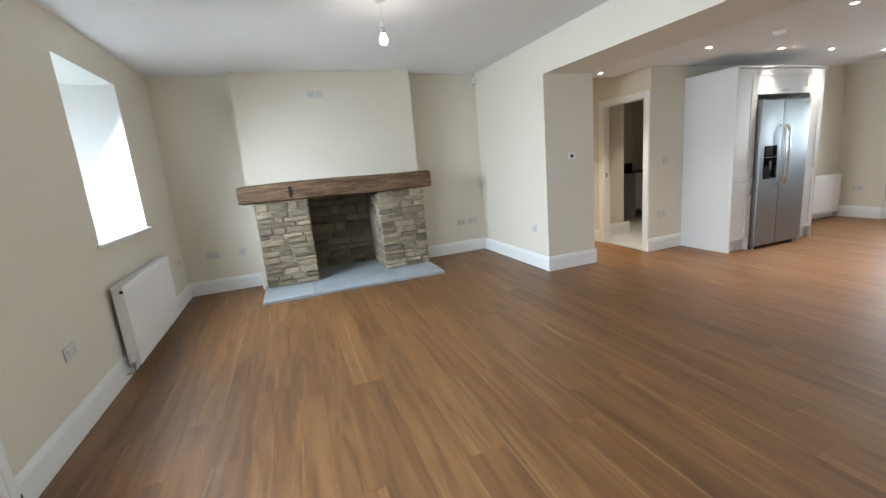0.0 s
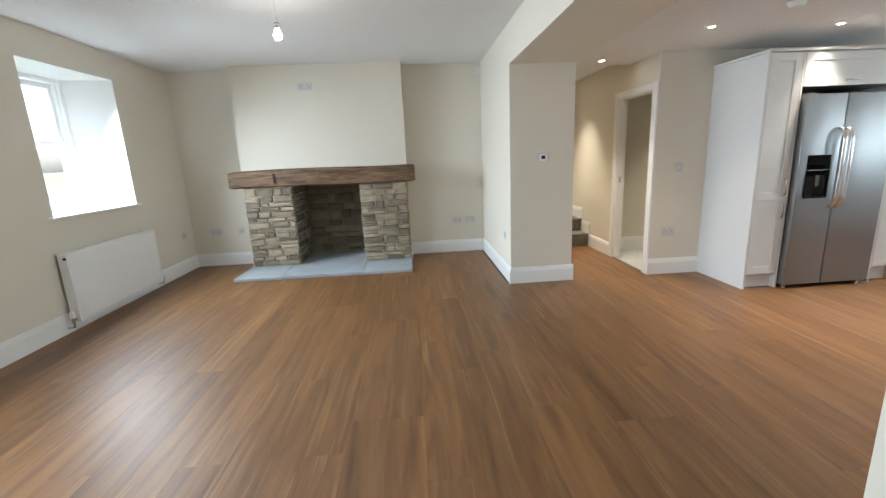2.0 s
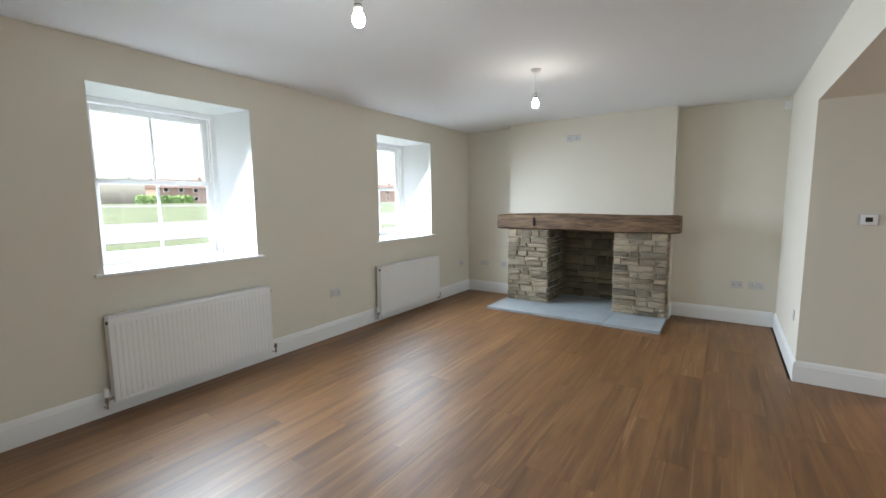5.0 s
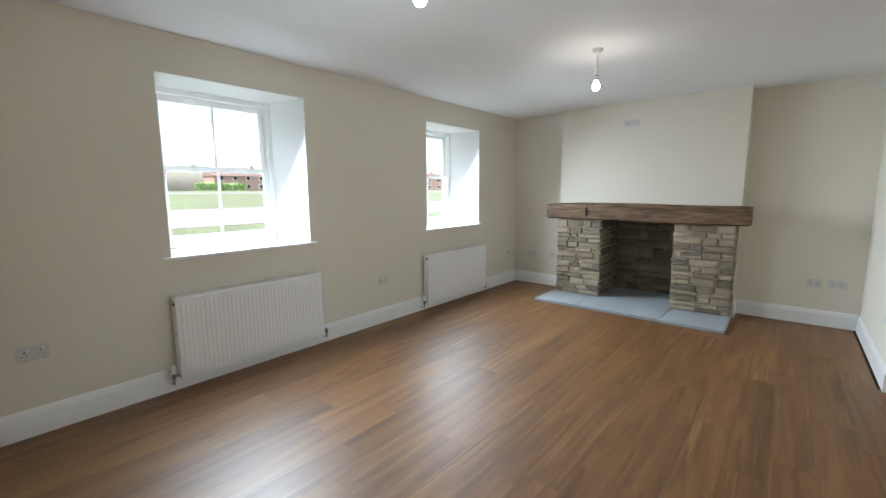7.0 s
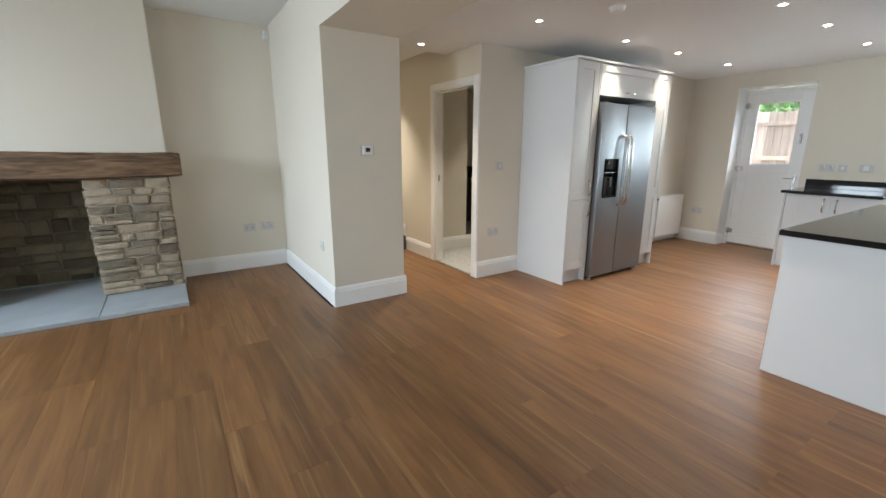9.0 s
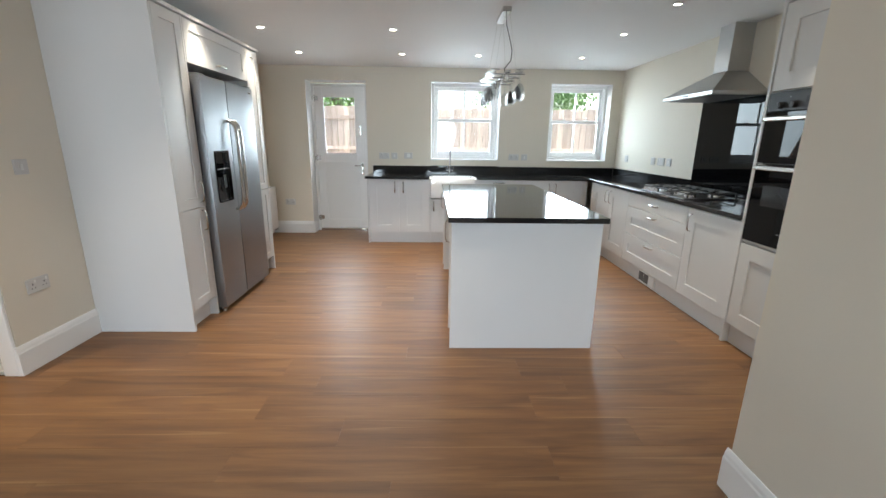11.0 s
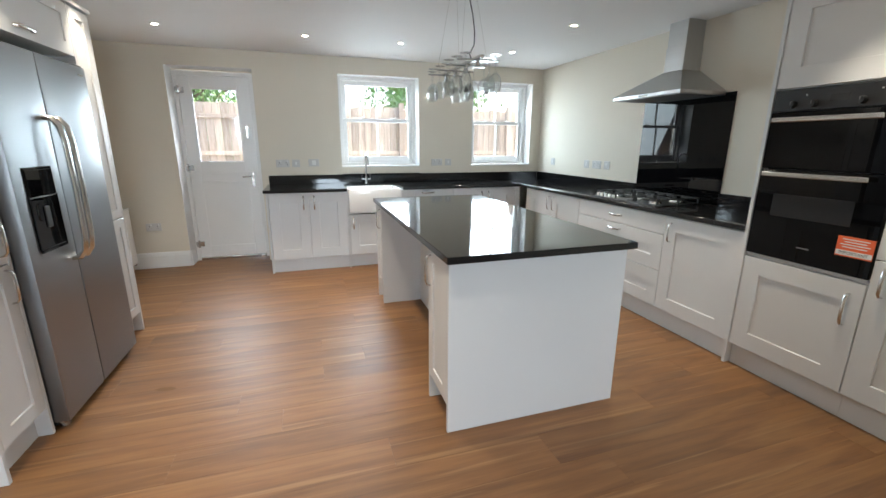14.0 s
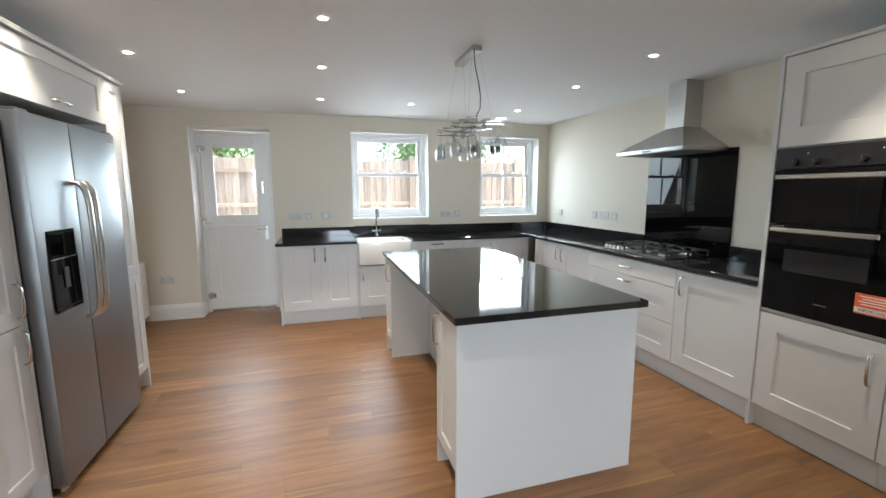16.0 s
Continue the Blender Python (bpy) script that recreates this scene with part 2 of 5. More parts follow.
M_BRICK = mat("red_brick", (0.27, 0.18, 0.145), 0.9, vary=0.15, scale=2, bump=0.2)
M_RENDER = mat("grey_house_render", (0.50, 0.48, 0.45), 0.9, vary=0.08, scale=1)
M_TILE = mat("brown_roof_tile", (0.17, 0.12, 0.10), 0.9, vary=0.15, scale=3)
M_CARWHITE = mat("white_car_paint", (0.75, 0.75, 0.75), 0.2, coat=0.6, vary=0.01)
M_RUBBER = mat("black_rubber", (0.02, 0.02, 0.02), 0.8)
M_PANE = pane_mat("window_glass")
M_GLASS = pane_mat("drinking_glass", (0.96, 0.97, 0.97), 0.85, 2.6)
M_BULB = glow_mat("lit_frosted_bulb", (1.0, 0.94, 0.86), 9)
M_SPOTLENS = glow_mat("lit_spot_lens", (1.0, 0.90, 0.75), 8)

# ---- mesh helpers ----


def bx(bm, x0, x1, y0, y1, z0, z1, bevel=0.0):
    """A box, its edges rounded by one or two cuts."""
    r = bmesh.ops.create_cube(bm, size=1.0, matrix=Matrix.Translation(((x0 + x1) / 2, (y0 + y1) / 2, (z0 + z1) / 2)) @ Matrix.Diagonal((abs(x1 - x0), abs(y1 - y0), abs(z1 - z0), 1)))
    if bevel:
        edges = list({e for v in r["verts"] for e in v.link_edges})
        bmesh.ops.bevel(bm, geom=edges, offset=bevel, segments=2 if bevel > 0.004 else 1, profile=0.6, affect="EDGES")
    return bm


def box(x0, x1, y0, y1, z0, z1, bevel=0.0):
    return bx(bmesh.new(), x0, x1, y0, y1, z0, z1, bevel)


def cyl(bm, p0, p1, r0, r1=None, seg=16):
    p0, p1 = Vector(p0), Vector(p1)
    q = (p1 - p0).to_track_quat("Z", "Y").to_matrix().to_4x4()
    bmesh.ops.create_cone(bm, cap_ends=True, segments=seg, radius1=r0, radius2=r0 if r1 is None else r1, depth=(p1 - p0).length, matrix=Matrix.Translation((p0 + p1) / 2) @ q)
    return bm


def ball(bm, c, r, sx=1, sy=1, sz=1, seg=16):
    bmesh.ops.create_uvsphere(bm, u_segments=seg, v_segments=max(6, seg // 2), radius=r, matrix=Matrix.Translation(c) @ Matrix.Diagonal((sx, sy, sz, 1)))
    return bm


def tube(bm, pts, ra, rb=None, seg=8, side=(1, 0, 0)):
    """A bar swept along points, with radius ra along side and rb across it."""
    rb = ra if rb is None else rb
    pts = [Vector(p) for p in pts]
    rings = []
    for i, p in enumerate(pts):
        d = (pts[min(i + 1, len(pts) - 1)] - pts[max(i - 1, 0)]).normalized()
        u = Vector(side)
        u = (u - d * u.dot(d))
        u = u.normalized() if u.length > 1e-4 else d.orthogonal().normalized()
        v = d.cross(u)
        rings.append([bm.verts.new(p + u * ra * math.cos(a) + v * rb * math.sin(a)) for a in [2 * math.pi * k / seg for k in range(seg)]])
    for a, b in zip(rings, rings[1:]):
        for k in range(seg):
            bm.faces.new((a[k], a[(k + 1) % seg], b[(k + 1) % seg], b[k]))
    bm.faces.new(rings[0][::-1]), bm.faces.new(rings[-1])
    return bm


def arc(c, r, a0, a1, n, ax0, ax1):
    ax0, ax1, c = Vector(ax0), Vector(ax1), Vector(c)
    return [c + ax0 * r * math.cos(a0 + (a1 - a0) * k / n) + ax1 * r * math.sin(a0 + (a1 - a0) * k / n) for k in range(n + 1)]


def lathe(bm, profile, c=(0, 0, 0), seg=20):
    rings = [[bm.verts.new((c[0] + r * math.cos(2 * math.pi * k / seg), c[1] + r * math.sin(2 * math.pi * k / seg), c[2] + z)) for k in range(seg)] for r, z in profile]
    for a, b in zip(rings, rings[1:]):
        for k in range(seg):
            bm.faces.new((a[k], a[(k + 1) % seg], b[(k + 1) % seg], b[k]))
    return bm


def mesh_of(name, bm, material, smooth=False):
    bmesh.ops.recalc_face_normals(bm, faces=bm.faces)
    me = bpy.data.meshes.new(name)
    bm.to_mesh(me)
    bm.free()
    me.materials.append(material)
    if smooth:
        me.shade_smooth()
        me.set_sharp_from_angle(angle=radians(40))
    return me


def part(name, bm, material, parent=None, label="", smooth=False):
    """One mesh object under a thing or a part."""
    ob = new(name, mesh_of(name, bm, material, smooth))
    ob.parent = parent
    return tagged(ob, label)


def thing(name, m, label, category, group=""):
    """An Empty at the base of a thing, which parents its parts."""
    ob = new(name)
    ob.empty_display_size = 0.1
    ob.matrix_basis = m
    return tagged(ob, label, category, group)


def setting(name, bm, material, label, category, smooth=False):
    return tagged(part(name, bm, material, None, label, smooth), "", category, "", "structure")

# ---- the plan: living room west, kitchen east, a hall between them ----
WX, NY, SY = -0.485, 6.22, -0.62        # living room: west, north and south wall faces
PX0, PX1, PY = 3.69, 4.365, 4.475       # spine wall faces and the end of its pier
P2Y, P2X = 0.90, 4.40                   # the southern pier
EX, KN, KS = 9.18, 4.48, -0.56          # kitchen: east, north and south wall faces
LZ, KZ, BZ = 2.64, 2.335, 2.262         # living ceiling, kitchen ceiling, opening soffit
HX, HN = 5.25, 6.78                     # hall: east wall face, north end


def holed_wall(axis, a0, a1, s0, s1, z1, holes, z0=0.0):
    """A wall between the planes a0 and a1, from s0 to s1 along its run, with square openings (s0, s1, z0, z1)."""
    bm = bmesh.new()

    def block(u0, u1, w0, w1):
        if u1 - u0 > 1e-4 and w1 - w0 > 1e-4:
            bx(bm, *((a0, a1, u0, u1) if axis == "x" else (u0, u1, a0, a1)), w0, w1)

    u = s0
    for h0, h1, b0, b1 in sorted(holes):
        block(u, h0, z0, z1)
        block(h0, h1, z0, b0)
        block(h0, h1, b1, z1)
        u = h1
    block(u, s1, z0, z1)
    return bm


def splayed_wall(x_in, x_out, s0, s1, z1, holes, splay):
    """The thick west wall: each opening narrows towards the outside."""
    bm = holed_wall("x", x_out, x_in, s0, s1, z1, holes)
    for h0, h1, b0, b1 in holes:
        for edge, way in ((h0, 1), (h1, -1)):
            v = [bm.verts.new(p) for z in (b0, b1) for p in ((x_in, edge, z), (x_out, edge, z), (x_out, edge + way * splay * (x_in - x_out) / 0.47, z))]
            bm.faces.new(v[:3]), bm.faces.new(v[3:])
            for i, j in ((0, 1), (1, 2), (2, 0)):
                bm.faces.new((v[i], v[j], v[3 + j], v[3 + i]))
    return bm


W_WINDOWS = [(1.155, 2.335, 1.005, 2.357), (4.005, 5.14, 1.005, 2.357)]
K_WINDOWS = [(-0.415, 0.450, 1.09, 2.152), (1.160, 2.133, 1.09, 2.152)]
K_DOOR = (3.038, 3.872, -0.02, 2.152)
setting("wall_west", splayed_wall(WX, WX - 0.62, SY - 0.3, NY + 0.6, LZ + 0.2, W_WINDOWS, 0.077), M_WALL, "cream painted thick cottage wall with two splayed window openings", "wall")
setting("wall_east", holed_wall("x", EX, EX + 0.36, KS - 0.3, KN + 0.3, KZ + 0.3, [K_DOOR] + K_WINDOWS), M_WALL, "cream painted kitchen wall with a door and two windows", "wall")
setting("wall_south", holed_wall("y", SY - 0.3, SY, WX - 0.62, PX0 + 0.02, LZ + 0.2, []), M_WALL, "plain cream painted living room wall", "wall")
setting("wall_kitchen_south", holed_wall("y", KS - 0.3, KS, PX0 + 0.02, EX + 0.36, KZ + 0.3, []), M_WALL, "cream painted kitchen wall behind hob and ovens", "wall")
setting("wall_kitchen_north", holed_wall("y", KN, KN + 0.12, HX + 0.1, EX, KZ + 0.3, []), M_WALL, "cream painted kitchen wall behind the fridge", "wall")
setting("wall_hall_east", holed_wall("x", HX, HX + 0.1, KN, HN, LZ + 0.2, [(4.56, 5.33, -0.02, 2.0)]), M_WALL, "cream painted hall wall with a utility doorway", "wall")
setting("wall_hall_north", holed_wall("y", HN, HN + 0.12, PX1 - 0.3, HX + 0.1, LZ + 0.2, [(4.44, 5.10, 0.38, 2.36)]), M_WALL, "cream painted end wall of the stepped hall", "wall")
setting("wall_spine", box(PX0, PX1, PY, NY + 0.6, 0, LZ + 0.2), M_WALL, "thick cream spine wall ending in a square pier", "wall")
setting("beam", box(PX0, PX1, P2Y, PY, BZ, LZ + 0.2), M_WALL, "cream plastered beam over the wide opening", "beam")
setting("wall_spine_south", box(PX0, P2X, SY - 0.3, P2Y, 0, LZ + 0.2), M_WALL, "thick cream pier on the far side of the opening", "wall")
# north wall with the fireplace recess, and the chimney breast
BR0, BR1, BRY = 0.40, 2.60, 5.97
FO0, FO1, FOZ, FOB = 1.085, 1.955, 1.09, 6.52
bm = holed_wall("y", NY, NY + 0.6, WX - 0.62, PX0, LZ + 0.2, [(FO0 - 0.1, FO1 + 0.1, -0.02, 1.4)])
setting("wall_north", bm, M_WALL, "cream painted living room end wall", "wall")
bm = bmesh.new()
bx(bm, BR0, BR1, BRY, NY, 1.2, LZ + 0.1)
for k, (a, c) in enumerate(((BR0, FO0 - 0.04), (FO1 + 0.04, BR1))):
    setting("chimney_jamb_%d" % (k + 1), box(a, c, BRY, NY, 0, 1.2), M_WALL, "plastered core of the fireplace side pier", "chimney breast")
setting("chimney_breast", bm, M_WALL, "cream painted chimney breast above the fireplace", "chimney breast")

setting("ceiling", box(WX - 0.3, PX0, SY - 0.2, NY + 0.3, LZ, LZ + 0.15), M_CEIL, "smooth white living room ceiling", "ceiling")
bm = box(PX1, EX + 0.2, P2Y, KN + 0.06, KZ, KZ + 0.15)
bx(bm, P2X, EX + 0.2, KS - 0.2, P2Y, KZ, KZ + 0.15)
bx(bm, PX1, HX + 0.05, KN + 0.06, HN, KZ + 0.1, KZ + 0.25), bx(bm, PX1, HX + 0.05, KN + 0.06, KN + 0.62, KZ, KZ + 0.1)
setting("ceiling_kitchen", bm, M_CEIL, "smooth white kitchen ceiling", "ceiling")

# utility room behind the hall doorway
setting("wall_utility", box(HX + 0.1, 6.01, 5.72, 5.84, 0, LZ), M_WALL, "cream painted utility room partition", "wall")
bm = holed_wall("x", 7.95, 8.1, KN + 0.12, 7.5, LZ, [])
bx(bm, HX + 0.1, 8.1, 7.5, 7.6, 0, LZ), bx(bm, HX + 0.1, HX + 0.12, 5.84, 7.5, 0, LZ)
setting("wall_utility_far", bm, M_WALL, "cream painted far walls of the utility room", "wall")
setting("ceiling_utility", box(HX + 0.1, 8.1, KN + 0.12, 7.6, 2.36, 2.46), M_CEIL, "white utility room ceiling", "ceiling")
setting("floor_utility", box(HX + 0.02, 8.0, KN + 0.1, 7.55, -0.08, 0.006), M_COBBLE, "grey and white pebble pattern utility floor", "floor")

# ---- skirting, architraves ----
SK_T, SK_H = 0.018, 0.178


def skirting(p0, p1, normal, h=SK_H, z=0.0):
    """A moulded board from p0 to p1, its back on the wall and its face towards normal."""
    p0, p1, nn = Vector((*p0, z)), Vector((*p1, z)), Vector((*normal, 0))
    prof = [(0, 0.001), (SK_T, 0.001), (SK_T, h - 0.042), (SK_T * 0.82, h - 0.034), (SK_T * 0.72, h - 0.02), (SK_T * 0.45, h - 0.006), (SK_T * 0.3, h), (0, h)]
    bm = bmesh.new()
    a, b = [[bm.verts.new(p + nn * (d - 0.001) + Vector((0, 0, w))) for d, w in prof] for p in (p0, p1)]
    for k in range(len(prof)):
        j = (k + 1) % len(prof)
        bm.faces.new((a[k], a[j], b[j], b[k]))
    bm.faces.new(a[::-1]), bm.faces.new(b)
    return setting("baseboard", bm, M_WHITE, "white painted moulded skirting board along the wall", "skirting board")


T = SK_T
for p0, p1, nn in (
    ((WX, SY), (WX, NY), (1, 0)), ((WX + T, NY), (BR0, NY), (0, -1)), ((BR1, NY), (PX0 - T, NY), (0, -1)),
    ((PX0, PY - T), (PX0, NY), (-1, 0)), ((PX0, PY), (PX1 + T, PY), (0, -1)), ((PX1, PY), (PX1, 6.06), (1, 0)),
    ((BR1, BRY), (BR1, NY - T), (1, 0)), ((BR0, BRY), (BR0, NY - T), (-1, 0)),
    ((WX + T, SY), (PX0 - T, SY), (0, 1)), ((PX0, SY), (PX0, P2Y + T), (-1, 0)), ((PX0, P2Y), (P2X + T, P2Y), (0, 1)), ((P2X, 0.14), (P2X, P2Y), (1, 0)),
    ((HX - T, KN), (5.82, KN), (0, -1)), ((7.39, KN), (EX, KN), (0, -1)), ((EX, KN - T), (EX, 3.872), (-1, 0)),
    ((EX, 3.873), (EX + 0.2, 3.873), (0, -1)), ((HX, 5.41), (HX, 6.06), (-1, 0)), ((HX + 0.1, 5.72), (6.12, 5.72), (0, -1)),
):
    skirting(p0, p1, nn)
skirting((HX, KN), (HX, KN + 0.001 + 0.02), (-1, 0))
skirting((HX, 6.06), (HX, 6.33), (-1, 0), SK_H, 0.17)
skirting((HX, 6.33), (HX, HN), (-1, 0), SK_H, 0.36)
skirting((5.166, HN), (HX - T, HN), (0, -1), SK_H, 0.36)


def trim(bm, label):
    return setting("trim", bm, M_WHITE, label, "architrave")


# utility doorway: lining and architrave
D0, D1, DZ = 4.56, 5.33, 2.0
bm = bmesh.new()
for y0, y1 in ((D0 - 0.077, D0 + 0.012), (D1 - 0.012, D1 + 0.065)):
    bx(bm, HX - 0.02, HX, y0, y1, 0, DZ + 0.06, 0.004)
bx(bm, HX - 0.02, HX, D0 + 0.012, D1 - 0.012, DZ - 0.012, DZ + 0.06, 0.004)
trim(bm, "white painted architrave round the utility doorway")
bm = bmesh.new()
bx(bm, HX, HX + 0.102, D0, D0 + 0.025, 0.008, DZ), bx(bm, HX, HX + 0.102, D1 - 0.025, D1, 0.008, DZ), bx(bm, HX, HX + 0.102, D0 + 0.025, D1 - 0.025, DZ - 0.025, DZ)
lining = trim(bm, "white painted door lining of the utility doorway")
strike = box(HX + 0.03, HX + 0.055, D1 - 0.028, D1 - 0.024, 0.98, 1.05)
part("strike_plate", strike, M_NICKEL, lining, "satin nickel latch plate")
# hall end: steps, door
st = thing("carpeted_steps", pose(PX1, 6.06, 0), "two mottled grey carpeted steps up to the hall door", "steps")
WST = HX - PX1
for k, (y0, z1) in enumerate(((0.0, 0.185), (0.27, 0.375))):
    bm = box(0.001, WST - T, y0, 0.72, 0.0 if k == 0 else 0.186, z1, 0.015)
    step = part("step", bm, M_CARPET, st, "", True)
    part("nosing", box(0.001, WST - T, y0 - 0.012, y0 + 0.05, z1 - 0.03, z1 + 0.004, 0.012), M_CARPET, step, "", True)
door = thing("door_2", pose(4.44, HN + 0.03, 0.385), "white painted panelled door at the top of the steps", "door")
bm = box(0.003, 0.655, 0, 0.04, 0.005, 1.965, 0.004)
leaf = part("leaf", bm, M_WHITE, door)
for z0, z1 in ((0.2, 0.85), (1.0, 1.8)):
    for x0, x1 in ((0.09, 0.30), (0.36, 0.57)):
        part("panel", box(x0, x1, -0.006, 0.0, z0, z1, 0.004), M_WHITE, leaf)
for z in (0.2, 0.95, 1.72):
    bm = cyl(bmesh.new(), (0.645, -0.008, z), (0.645, -0.008, z + 0.10), 0.010)
    part("hinge", bx(bm, 0.615, 0.675, -0.003, 0.001, z, z + 0.1), M_NICKEL, door, "satin nickel hinge")
bm = box(5.102, 5.165, HN - 0.02, HN, 0.385, 2.42, 0.004)
bx(bm, PX1, 5.102, HN - 0.02, HN, 2.36, 2.42, 0.004)
trim(bm, "white painted architrave round the hall door")

# ---- windows ----


def sash_window(name, m, w, h, meet, bars, reveal_frame, label):
    """A vertical sliding sash window, seen from inside: x to the right, y outwards, z up, from the lower left corner of its frame."""
    win = tagged(thing(name, m, label, "window"), kind="structure")
    f = reveal_frame
    bm = bmesh.new()
    bx(bm, 0, f, 0, 0.12, 0, h, 0.003), bx(bm, w - f, w, 0, 0.12, 0, h, 0.003)
    bx(bm, f, w - f, 0.001, 0.119, h - f, h, 0.003), bx(bm, f, w - f, 0.001, 0.119, 0, 0.03, 0.003)
    frame_ob = part("window_frame", bm, M_WHITE, win)
    for sx in (f, w - f - 0.012):
        part("sash_channel", box(sx, sx + 0.012, 0.018, 0.03, meet, h - f, 0.002), M_PLASTIC, frame_ob)
    for upper in (False, True):
        y0 = 0.065 if upper else 0.025
        z0, z1 = (meet - 0.01, h - f) if upper else (0.03, meet + 0.03)
        x0, x1 = f + 0.002, w - f - 0.002
        s, top, bot = 0.048, (0.05 if upper else 0.042), (0.042 if upper else 0.075)
        bm = bmesh.new()
        bx(bm, x0, x0 + s, y0, y0 + 0.036, z0, z1, 0.004), bx(bm, x1 - s, x1, y0, y0 + 0.036, z0, z1, 0.004)
        bx(bm, x0 + s, x1 - s, y0, y0 + 0.036, z1 - top, z1, 0.004), bx(bm, x0 + s, x1 - s, y0, y0 + 0.036, z0, z0 + bot, 0.004)
        sash = part("sash", bm, M_WHITE, win)
        gx0, gx1, gz0, gz1 = x0 + s, x1 - s, z0 + bot, z1 - top
        for k in range(bars):
            cx = gx0 + (gx1 - gx0) * (k + 1) / (bars + 1)
            part("glazing_bar", box(cx - 0.010, cx + 0.010, y0 + 0.004, y0 + 0.032, gz0, gz1, 0.003), M_WHITE, sash)
        for k in range(bars + 1):
            a, b = gx0 + (gx1 - gx0) * k / (bars + 1), gx0 + (gx1 - gx0) * (k + 1) / (bars + 1)
            pane = part("pane", box(a, b, y0 + 0.016, y0 + 0.020, gz0, gz1), M_PANE, sash, "clear window glass")
            pane.visible_shadow = False
    for cx in (0.30, 0.70):
        bm = box(w * cx - 0.03, w * cx + 0.03, 0.03, 0.058, meet + 0.03, meet + 0.036, 0.002)
        cyl(bm, (w * cx, 0.045, meet + 0.034), (w * cx, 0.045, meet + 0.05), 0.008)
        bx(bm, w * cx - 0.008, w * cx + 0.035, 0.038, 0.05, meet + 0.048, meet + 0.054, 0.002)
        part("sash_fastener", bm, M_NICKEL, win, "satin nickel sash fastener")
    return win


def shell(h0, h1, b0, b1, x_in, x_out, splay, sides=(0, 1)):
    """White linings on the sides and head of an opening, 3 mm proud."""
    bm = bmesh.new()
    way, t = (1 if x_out > x_in else -1), 0.003
    e = splay
    for edge, sgn in ((h0, 1), (h1, -1)):
        a, b = edge + sgn * 0.0, edge + sgn * e
        pts = [(x_in - way * 0.0, a), (x_out, b), (x_out, b + sgn * t), (x_in, a + sgn * t)]
        lo, hi = [[bm.verts.new((*p, z)) for p in pts] for z in (b0, b1)]
        bm.faces.new(lo), bm.faces.new(hi)
        for k in range(4):
            bm.faces.new((lo[k], lo[(k + 1) % 4], hi[(k + 1) % 4], hi[k]))
    pts = [(x_in, h0 + t), (x_in, h1 - t), (x_out, h1 - e - t), (x_out, h0 + e + t)]
    lo, hi = [[bm.verts.new((*p, z)) for p in pts] for z in (b1 - t, b1 - 0.0002)]
    bm.faces.new(lo), bm.faces.new(hi)
    for k in range(4):
        bm.faces.new((lo[k], lo[(k + 1) % 4], hi[(k + 1) % 4], hi[k]))
    return bm


for k, (h0, h1, b0, b1) in enumerate(W_WINDOWS):
    setting("trim", shell(h0, h1, b0, b1, WX, WX - 0.47, 0.077), M_REVEAL, "white painted splayed window reveal", "window reveal")
    w = h1 - h0 - 0.154
    sash_window(f"window_{k + 1}", pose(WX - 0.47, h0 + 0.077, b0 + 0.025, 0, 0, 90), w, b1 - b0 - 0.028, 0.665, 1, 0.045, "white painted wooden sash window in a deep splayed reveal")
    bm = box(WX - 0.47, WX + 0.028, h0 + 0.004, h1 - 0.004, b0, b0 + 0.024, 0.004)
    bx(bm, WX + 0.001, WX + 0.028, h0 - 0.055, h0 + 0.004, b0 + 0.0005, b0 + 0.0235, 0.004), bx(bm, WX + 0.001, WX + 0.028, h1 - 0.004, h1 + 0.055, b0 + 0.0005, b0 + 0.0235, 0.004)
    setting("window_sill", bm, M_WHITE, "white painted timber window board", "window sill")
for k, (h0, h1, b0, b1) in enumerate(K_WINDOWS):
    setting("trim", shell(h0, h1, b0, b1, EX, EX + 0.16, 0.012), M_REVEAL, "white painted window reveal", "window reveal")
    sash_window(f"window_{k + 3}", pose(EX + 0.15, h1 - 0.013, b0 + 0.02, 0, 0, -90), h1 - h0 - 0.026, b1 - b0 - 0.024, 0.53, 1, 0.04, "white painted sash window above the kitchen worktop")
    setting("window_sill", box(EX - 0.004, EX + 0.15, h0 + 0.004, h1 - 0.004, b0, b0 + 0.018, 0.003), M_WHITE, "white painted window ledge", "window sill")

# stable door to the garden
h0, h1, b0, b1 = K_DOOR
setting("trim", shell(h0, h1, 0.0, b1, EX, EX + 0.2, 0.015), M_REVEAL, "white painted door reveal", "door reveal")
door = tagged(thing("door_1", pose(EX + 0.2, h1 - 0.015, 0.0, 0, 0, -90), "white stable door with a glazed upper half", "door"), kind="structure")
DW = h1 - h0 - 0.03
bm = bmesh.new()
bx(bm, 0, 0.04, 0, 0.1, 0, 2.13, 0.003), bx(bm, DW - 0.04, DW, 0, 0.1, 0, 2.13, 0.003), bx(bm, 0.04, DW - 0.04, 0.001, 0.1, 2.09, 2.13, 0.003)
part("door_frame", bm, M_WHITE, door)
part("threshold", box(0.04, DW - 0.04, 0.005, 0.16, 0.0, 0.03, 0.004), M_NICKEL, door, "grey metal threshold")
X0, X1 = 0.043, DW - 0.043
bm = bmesh.new()
bx(bm, X0, X0 + 0.115, 0.012, 0.056, 1.04, 2.086, 0.004), bx(bm, X1 - 0.13, X1, 0.012, 0.056, 1.04, 2.086, 0.004)
